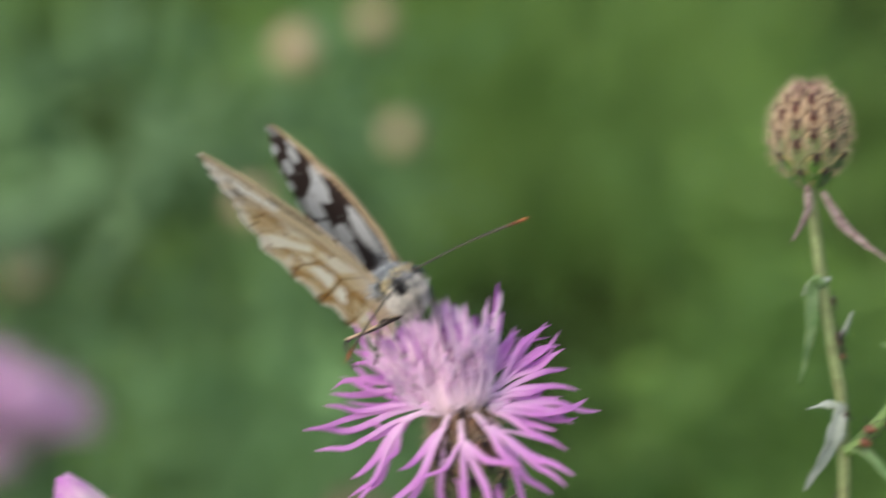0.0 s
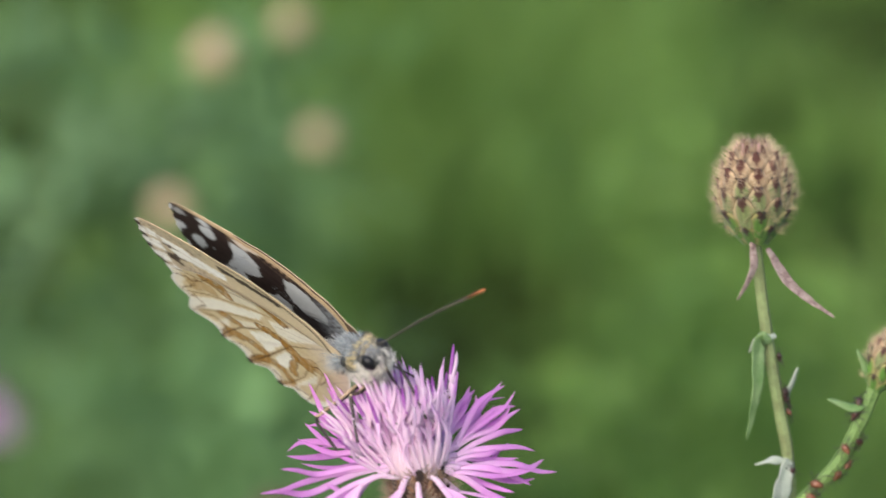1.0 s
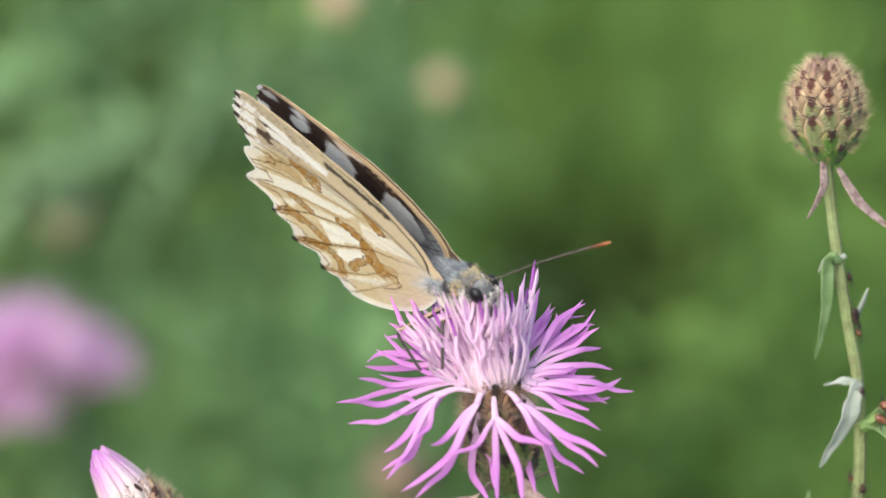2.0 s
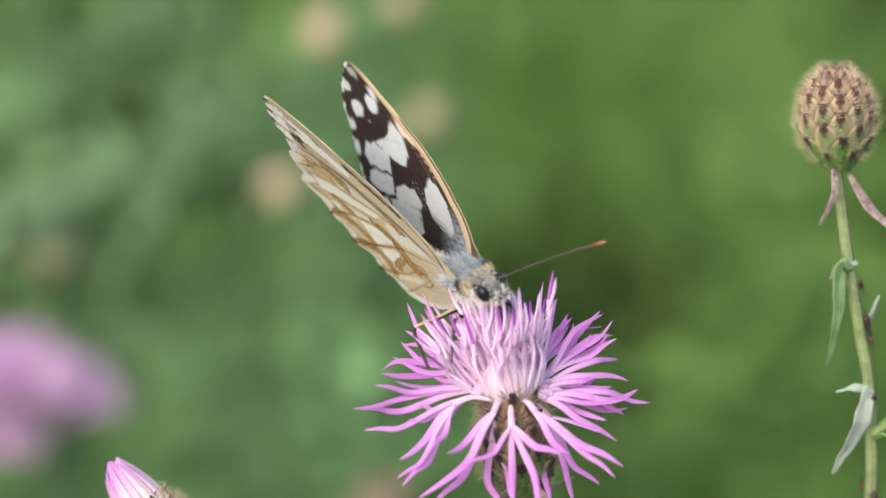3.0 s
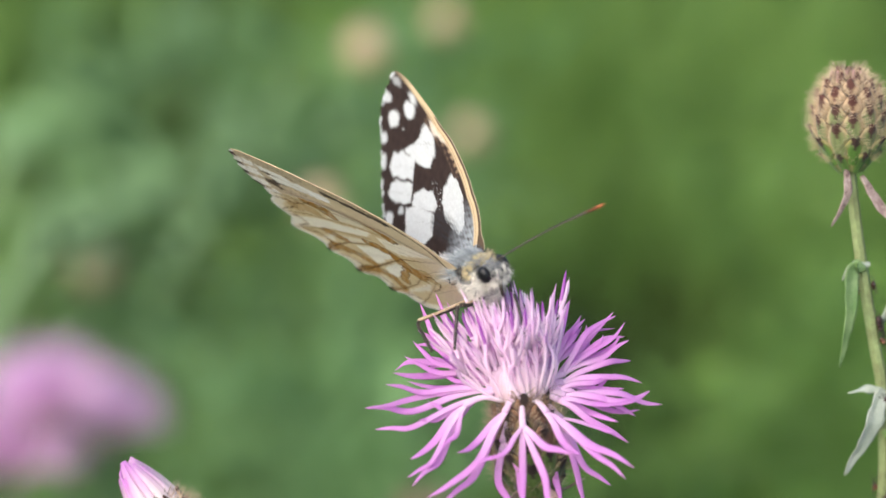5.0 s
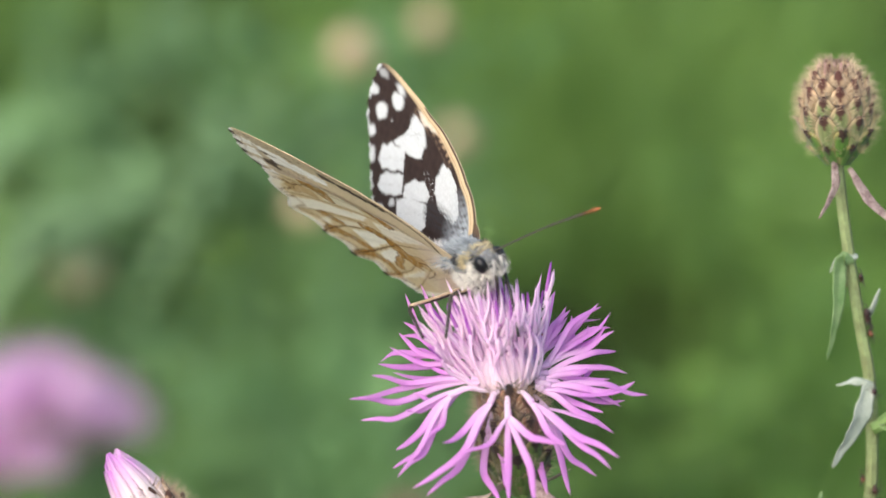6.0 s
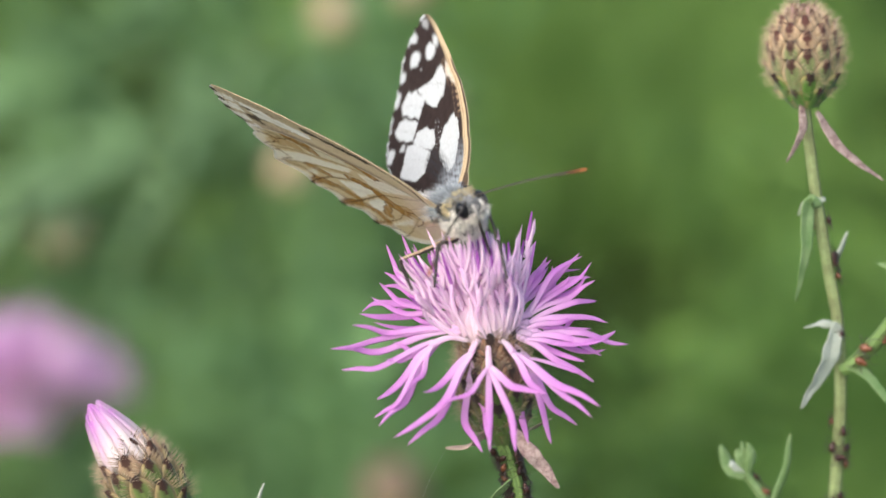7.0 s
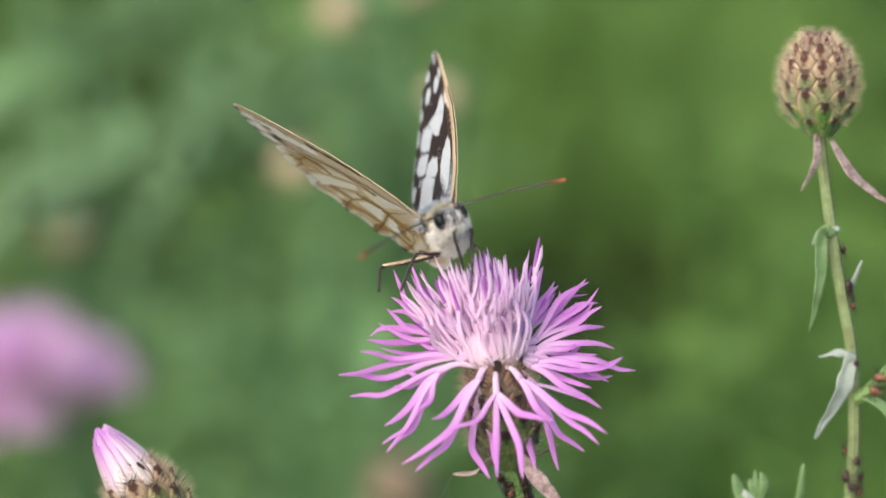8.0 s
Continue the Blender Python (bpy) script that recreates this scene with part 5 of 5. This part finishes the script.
# white chest and flanks, blue-grey back, cream collar
furry(thorax, (1.4, 0, -0.7), (2.9, 1.75, 2.3), 8000, 0.55, 1, back=0.7, keep=lambda d: d.z < 0.22)
furry(thorax, (0.9, 0, -0.1), (3.0, 1.75, 2.0), 4600, 1.2, 2, HAIR_BLUE, back=1.5, keep=lambda d: d.z > 0.34 - 0.15 * d.x)
furry(thorax, (0.4, 0, -0.1), (3.2, 1.75, 2.0), 2000, 1.8, 5, HAIR_PALE, back=1.7, keep=lambda d: d.z > 0.15)
furry(thorax, (3.2, 0, 0.9), (0.6, 1.15, 0.9), 420, 0.65, 6, HAIR_CREAM, back=0.5, keep=lambda d: d.z > 0.1)
furry(thorax, (3.0, 0, 0.7), (0.7, 1.2, 0.9), 420, 0.6, 7, HAIR_BLUE, back=0.5, keep=lambda d: d.z > 0.0)
for y in (-1, 1):
    furry(thorax, (1.9, 1.55 * y, 1.0), (0.6, 0.3, 0.45), 420, 0.5, 20 + y, HAIR_BLACK, back=0.5)
    furry(thorax, (2.6, 1.40 * y, 0.9), (0.30, 0.25, 0.45), 240, 0.6, 40 + y, HAIR_CREAM, back=0.6)
    furry(thorax, (-0.6, 1.80 * y, 0.1), (0.5, 0.15, 0.35), 90, 0.35, 30 + y, HAIR_BLACK, back=0.2)
    furry(thorax, (3.7, 1.1 * y, -0.3), (0.6, 0.45, 0.9), 700, 0.6, 33 + y, HAIR, back=0.5)
    furry(thorax, (3.3, 1.35 * y, -0.9), (0.2, 0.25, 1.0), 110, 0.4, 50 + y, HAIR_BLACK, back=0.3)
abdomen = lump("abdomen", (-6.6, 0, 0.6), (6.2, 0.85, 0.95), FUR, 0.04, (0, 2, 0), label="pale grey abdomen between the wings")
furry(abdomen, (-6.2, 0, 0.6), (5.4, 0.8, 0.9), 1200, 0.6, 3)
head = lump("head", (4.95, 0, 0.55), (1.0, 1.05, 1.0), FUR_DARK)
furry(head, (4.9, 0, 0.65), (1.0, 0.9, 1.05), 420, 0.5, 4, HAIR_CREAM, back=0.1, keep=lambda d: d.z > 0.5 and abs(d.y) < 0.6)
furry(head, (4.9, 0, 0.65), (1.0, 1.0, 1.05), 200, 0.5, 24, HAIR_BLACK, back=0.1, keep=lambda d: d.z > 0.2)
furry(head, (5.0, 0, 0.0), (1.0, 1.1, 1.1), 2200, 0.42, 14, HAIR, back=0.1, keep=lambda d: d.z < -0.3)
for y in (-1, 1):
    lump("eye", (5.05, 1.10 * y, 0.58), (0.80, 0.56, 0.86), EYE, 0.0, parent=head, seg=24, label="glossy black eye")
    furry(head, (4.25, 1.1 * y, 0.95), (0.25, 0.25, 0.5), 120, 0.35, 60 + y, HAIR_BLACK, back=0.5)
    bm = mesh()
    sweep(bm, curve([B(5.5, 0.4 * y, -0.4), B(6.3, 0.45 * y, 0.0), B(6.6, 0.45 * y, 0.9)], 8), lambda u: MM * 0.34 * (1 - 0.7 * u), lambda u: MM * 0.26 * (1 - 0.7 * u), Vector((0, 0, 1)), 8)
    palp = part("palp", bm, FUR, head)
    furry(palp, (6.1, 0.45 * y, 0.0), (0.7, 0.35, 0.5), 150, 0.6, 8 + y, back=-0.3)
    furry(palp, (6.2, 0.45 * y, 0.3), (0.6, 0.35, 0.5), 110, 0.6, 38 + y, HAIR_BLACK, back=-0.4)


def antenna(root_):
    """A banded feeler along its own x, from its root, ending in a club."""
    pts = curve([Vector((0, 0, 0)), B(6.2, 0, 0.25), B(12.6, 0, 0)], 126)
    bm = pigmented()
    lay = bm.verts.layers.float_color["pigment"]
    fat = lambda u: MM * (0.088 + 0.070 * max(0, u - 0.55) / 0.45 + 0.010 * (int(u * 118 + 0.5) % 4 < 2))
    sweep(bm, pts[:119], fat, fat, Vector((0, 0, 1)), 8, 0, lambda u: (0.20, 0.18, 0.15) if int(u * 118 + 0.5) % 4 == 0 and u < 0.9 else blend((0.016, 0.012, 0.010), (0.16, 0.055, 0.02), (u - 0.86) * 8))
    shaft = part("antenna", bm, BANDED, butterfly, "dark antenna with fine pale bands")
    shaft.matrix_basis = Matrix.Translation(root_)
    bm = mesh()
    sweep(bm, pts[117:], lambda u: MM * 0.155 * (1 - 0.75 * u ** 3), lambda u: MM * 0.15 * (1 - 0.75 * u ** 3), Vector((0, 0, 1)), 8)
    part("club", bm, CLUB, shaft, "orange-brown antenna tip")
    return shaft


FAR_ROOT, NEAR_ROOT = B(5.5, 0.55, 1.25), B(5.5, -0.55, 1.15)
feeler_far = antenna(FAR_ROOT)
feeler_near = antenna(NEAR_ROOT)


def leg(points, r0, r1, tan=True):
    """Black shank; on some legs the thigh is tan on its upper side."""
    bm = mesh()
    sweep(bm, curve([B(*p) for p in points], 32), line(r0 * MM, r1 * MM), line(r0 * MM, r1 * MM), Vector((1, 0, 0)), 8)
    shank = part("leg", bm, CHITIN, butterfly, "thin dark leg with a tan upper side" if tan else "thin black leg")
    if tan:
        bm = mesh()
        off = Vector((-0.00003, -0.00003, 0.00012))
        sweep(bm, [q + off for q in curve([B(*p) for p in points[:3]], 14)], line(r0 * 0.95 * MM, r0 * 0.85 * MM), line(r0 * 0.8 * MM, r0 * 0.7 * MM), Vector((1, 0, 0)), 8)
        part("femur", bm, LEG_PALE, shank)


leg([(-1.0, -1.0, -2.6), (-1.2, -3.7, -2.2), (-1.4, -6.5, -1.6), (0.8, -7.7, -2.4), (3.2, -8.7, -3.3)], 0.23, 0.15)
leg([(0.9, -1.0, -2.4), (1.7, -2.4, -2.1), (2.1, -3.7, -1.5), (3.0, -5.1, -2.5), (4.2, -7.0, -4.1)], 0.23, 0.15)
leg([(2.4, 0.9, -1.6), (2.9, 1.7, -1.9), (3.75, 1.6, -1.4), (5.6, 0.2, -4.0), (7.4, -1.5, -6.6)], 0.21, 0.13)
leg([(0.2, 1.0, -2.6), (-1.2, 2.4, -3.0), (-2.2, 3.0, -4.2), (-2.0, 2.8, -8.0)], 0.15, 0.085)
bm = mesh()
sweep(bm, curve([B(5.8, -0.2, -0.5), B(5.9, -0.6, -1.3), B(5.1, -0.6, -3.0), B(4.2, -0.6, -4.9), B(2.9, -0.9, -8.3)], 24), line(0.19 * MM, 0.11 * MM), line(0.19 * MM, 0.11 * MM), Vector((0, 1, 0)), 8)
part("proboscis", bm, CHITIN, butterfly, "straight black proboscis dipped into the florets")

# ---- aphids ----
aphid = thing("aphid", Matrix.Identity(4), "tiny brown aphid clinging to a knapweed stem", "aphid", "aphids")


def aphid_parts(root_, mat):
    bm = mesh()
    ball(bm, Matrix.Diagonal((0.00040, 0.00034, 0.00054, 1)) @ Matrix.Translation((0, 0.9, 0)), 14, 10)
    part("body", bm, mat, root_)
    bm = mesh()
    ball(bm, Matrix.Translation((0, 0.0003, 0.00055)) @ Matrix.Scale(0.00024, 4), 10, 8)
    part("head", bm, mat, root_)
    for k in range(6):
        s, f = (-1, 1)[k % 2], (k // 2 - 1)
        bm = mesh()
        sweep(bm, curve([Vector((s * 0.0002, 0.0003, f * 0.0002)), Vector((s * 0.0008, 0.0006, f * 0.0005)), Vector((s * 0.0011, 0.0, f * 0.0009))], 4), line(0.00006, 0.00004), line(0.00006, 0.00004),
              Vector((0, 1, 0)), 4)
        part("leg", bm, CHITIN, root_)
    for s in (-1, 1):
        bm = mesh()
        sweep(bm, curve([Vector((s * 0.0001, 0.0004, 0.0008)), Vector((s * 0.0004, 0.0008, 0.0014)), Vector((s * 0.0007, 0.0009, 0.0018))], 4), line(0.00003, 0.00002), line(0.00003, 0.00002), Vector((0, 1, 0)), 4)
        part("feeler", bm, CHITIN, root_)


aphid_parts(aphid, APHID)
dark_aphid = thing("aphid", Matrix.Identity(4), "tiny dark aphid clinging to a knapweed stem", "aphid", "aphids")
aphid_parts(dark_aphid, APHID_DARK)
on_seeds = []


def settle(kind, pts, radius, u, g, size, first=False):
    """An aphid on a stalk: u along the line, g round it."""
    line_ = curve(pts, 60)
    i = min(59, int(u * 60))
    p, t = line_[i], (line_[i + 1] - line_[i]).normalized()
    a = (way(1, 0, 0) - t * t.dot(way(1, 0, 0))).normalized()
    n_ = t.cross(a)
    out = a * math.cos(g) + (n_ if n_.dot(way(0, 1, 0)) > 0 else -n_) * math.sin(g)
    q = rng.uniform(0, 6.28)
    z = (t * math.cos(q) + out.cross(t) * math.sin(q) * 0.75).normalized()
    x = out.cross(z)
    m = Matrix(((x.x, out.x, z.x, 0), (x.y, out.y, z.y, 0), (x.z, out.z, z.z, 0), (0, 0, 0, 1)))
    m = Matrix.Translation(p + out * radius) @ m @ Matrix.Scale(size, 4)
    if first:
        kind.matrix_basis = m
        return kind
    ob = copy_thing(kind, Matrix.Translation(m.translation) @ m.to_quaternion().to_matrix().to_4x4())
    ob.scale = (size, size, size)
    return ob


settle(dark_aphid, flower_line, 0.00066, 0.35, math.pi, 0.9, True)
for k in range(64):
    u = rng.choice((0.20, 0.30, 0.42, 0.52, 0.64, 0.76, 0.88)) + rng.gauss(0, 0.035)
    g = rng.choice((0.0, math.pi)) + rng.gauss(0, 0.30)
    if k % 8 == 0:
        g = rng.uniform(-2.6, -0.5)
    settle(aphid if k % 7 == 0 else dark_aphid, flower_line, 0.00066 + 0.0003 * rng.random() * (k % 3 == 0), min(0.97, max(0.12, u)), g, rng.uniform(0.6, 1.1))
on_seeds.append(settle(aphid, seed_line, 0.00060, 0.235, math.pi, 0.95, True))
for u, g in ((0.24, 0.0), (0.30, -0.4), (0.33, -0.2), (0.36, 0.2), (0.52, -1.4), (0.70, 3.0), (0.73, -1.2), (0.75, -0.5), (0.76, -2.4), (0.78, -1.6), (0.79, 0.2), (0.92, 0.0), (0.97, 2.6), (0.86, -1.0), (0.88, -2.2), (0.90, -1.6), (0.91, -0.6), (0.93, -2.8), (0.94, -1.2), (0.95, -0.2), (0.96, -1.9), (0.98, -0.8), (0.99, -2.5)):
    on_seeds.append(settle(dark_aphid if g < 0.1 else aphid, seed_line, 0.00064, u, g, rng.uniform(0.75, 1.05)))
for u, g in ((0.25, -1.6), (0.34, -2.2), (0.45, -1.0), (0.52, -0.4), (0.60, -2.0), (0.68, -0.8), (0.80, -2.6), (0.88, -2.9)):
    on_seeds.append(settle(dark_aphid if u > 0.6 else aphid, branch, 0.00072, u, g, rng.uniform(0.85, 1.1)))
for u, g in ((0.30, -1.6), (0.42, 0.8), (0.50, -1.2), (0.62, 0.6), (0.75, -0.6), (0.90, 0.4)):
    on_seeds.append(settle(dark_aphid if g > 0 else aphid, twig, 0.00052, u, g, rng.uniform(0.7, 0.95)))

# ---- a strand of spider silk ----
bm = mesh()
silk = thing("spider_thread", Matrix.Translation(V(2.0, 0, -24.3)), "single fine strand of spider silk", "spider silk")
sweep(bm, curve([V(2.2, -1.8, -23.6), V(0.4, -1, -27.4), V(-2.2, 0, -34.0), V(-4.5, 2, -42)], 16), line(0.000004, 0.000004), line(0.000004, 0.000004), way(1, 0, 0), 5)
part("strand", bm, SILK, silk)


def motions():
    """The butterfly shifts on the flower and works its wings; flower and stalk sway in the air."""
    # seconds, place (m), turn (degrees), opening of the near and of the far wings and their sweep
    flight = [
        (0.0, 0.00038, -0.00023, 0.46858, 29.63, -16.51, -70.88, 82.4, 80.8, -1.5, 3.4),
        (0.5, -0.00006, -0.00024, 0.46883, 31.59, -20.28, -66.28, 86.3, 84.8, -2.6, 2.1),
        (1.0, 0.00073, -0.00016, 0.46785, 38.82, -13.01, -62.89, 92.2, 82.3, -1.3, 4.6),
        (1.5, 0.00114, -0.00032, 0.46695, 30.38, -8.41, -54.24, 78.4, 98.3, -2.9, -0.3),
        (1.7, 0.00221, -0.00091, 0.46713, 26.40, -2.34, -47.35, 82.1, 95.2, -3.8, 3.4),
        (2.8, 0.00209, -0.00027, 0.46609, 18.30, 1.19, -57.75, 86.1, 80.5, -4.0, 4.2),
        (3.0, 0.00229, 0.00035, 0.46782, 27.79, -0.09, -61.02, 83.7, 72.5, -0.8, 5.3),
        (3.5, 0.00272, -0.00064, 0.46768, 30.51, -2.84, -59.63, 82.4, 57.7, -3.1, 1.7),
        (4.0, 0.00190, -0.00009, 0.46787, 27.48, -5.18, -60.59, 82.6, 69.7, -1.1, 4.5),
        (4.5, 0.00153, -0.00048, 0.46904, 25.12, -14.56, -64.54, 72.1, 61.4, -4.9, 0.4),
        (4.7, 0.00131, 0.00061, 0.46856, 25.88, -12.34, -60.67, 69.9, 59.3, -3.0, 1.0),
        (5.8, 0.00161, -0.00010, 0.46884, 18.83, -11.81, -62.65, 65.0, 54.7, -1.3, 0.6),
        (6.0, 0.00225, -0.00009, 0.46892, 20.82, -8.42, -59.76, 66.5, 61.3, -0.3, 4.3),
        (6.5, 0.00273, -0.00008, 0.46884, 21.31, -9.72, -61.21, 64.0, 55.0, -4.2, 1.1),
        (7.0, 0.00284, -0.00126, 0.46938, 26.73, -12.27, -65.28, 68.2, 43.2, -6.3, -0.0),
        (7.5, 0.00258, -0.00093, 0.46927, 28.11, -13.23, -61.41, 66.9, 41.1, -5.4, -0.2),
        (8.0, 0.00110, -0.00023, 0.47016, 19.14, -17.22, -76.94, 61.4, 58.5, -4.9, 3.0),
    ]
    walk(butterfly, [(row[0], pose(*row[1:7])) for row in flight])
    for ob, side, lag in ((fore_near, -1, 0.0), (hind_near, -1, 0.25), (fore_far, 1, 0.0), (hind_far, 1, 0.25)):
        k = 7 if side < 0 else 8
        walk(ob, [(row[0], pose(0, side * 1.3 * MM, 0.6 * MM, side * (row[k] - lag)) @ pose(0, 0, 0, 0, 0, side * row[k + 2])) for row in flight])
    # bearings of the two feelers in the butterfly's own space
    feel_far = ((0.0, 0.601, 0.792, -0.102), (0.5, 0.831, 0.556, -0.009), (1.0, 0.745, 0.663, -0.072), (1.5, 0.773, 0.626, 0.107), (3.0, 0.782, 0.606, 0.145), (3.5, 0.766, 0.639, -0.069), (4.0, 0.801, 0.585, 0.128),
                (4.5, 0.734, 0.669, 0.113), (6.0, 0.836, 0.529, 0.146), (6.5, 0.771, 0.637, -0.003), (7.0, 0.831, 0.544, -0.113), (7.5, 0.838, 0.536, -0.104), (8.0, 0.707, 0.699, -0.109))
    tucked, half = (-0.30, 0.34, -0.891), (0.42, -0.22, -0.88)
    feel_near = ((0.0, 0.509, -0.847, -0.156), (0.25, *half), (0.5, *tucked), (3.0, *tucked), (3.2, *half), (3.5, 0.572, -0.819, -0.046), (3.75, *half), (4.0, *tucked),
                 (6.5, *tucked), (6.75, *half), (7.0, 0.621, -0.773, -0.127), (7.25, *half), (7.5, *tucked), (7.75, *half), (8.0, 0.541, -0.840, -0.043))
    for ob, root_, rows in ((feeler_far, FAR_ROOT, feel_far), (feeler_near, NEAR_ROOT, feel_near)):
        walk(ob, [(t, basis(root_, Vector((-x * z, -y * z, x * x + y * y)), Vector((x, y, z)))) for t, x, y, z in rows])
    # drift of the tall stalk, millimetres at its head: sideways and away
    drift = ((0.0, 2.3, 0), (0.5, 2.2, 0), (1.0, 1.6, -0.5), (1.5, 1.0, 0), (1.7, 0.5, 0), (2.8, 0.1, 1.0), (3.5, 0.0, 1.2), (4.0, 0.2, 1.5), (4.5, -0.2, 2.0), (6.0, 0.1, 1.5), (6.5, -0.6, 2.2), (7.0, -0.9, 4.0), (7.5, -1.0, 4.0), (8.0, -0.4, 2.2))
    foot = home[seeds]
    rest = [(ob, ob.matrix_basis.copy()) for ob in on_seeds]
    sways = [(t, foot @ pose(0, 0, 0, -math.degrees(e * MM / 0.46), math.degrees(d * MM / 0.46), 0) @ foot.inverted()) for t, d, e in drift]
    walk(seeds, [(t, s @ foot) for t, s in sways])
    for ob, m in rest:
        walk(ob, [(t, s @ m) for t, s in sways])
    # the flower leans over a little under the weight at first
    lean = ((0.0, 2.4), (0.5, 2.6), (1.0, 2.4), (1.7, 1.6), (2.8, 0.3), (3.5, 0.0), (8.0, 0.0))
    pivot = Matrix.Translation(V(8.5, 0, -8.0))
    axis = way(0, 1, 0)
    walk(flower, [(t, pivot @ Matrix.Rotation(radians(-d), 4, axis) @ pivot.inverted() @ home[flower]) for t, d in lean])


motions()
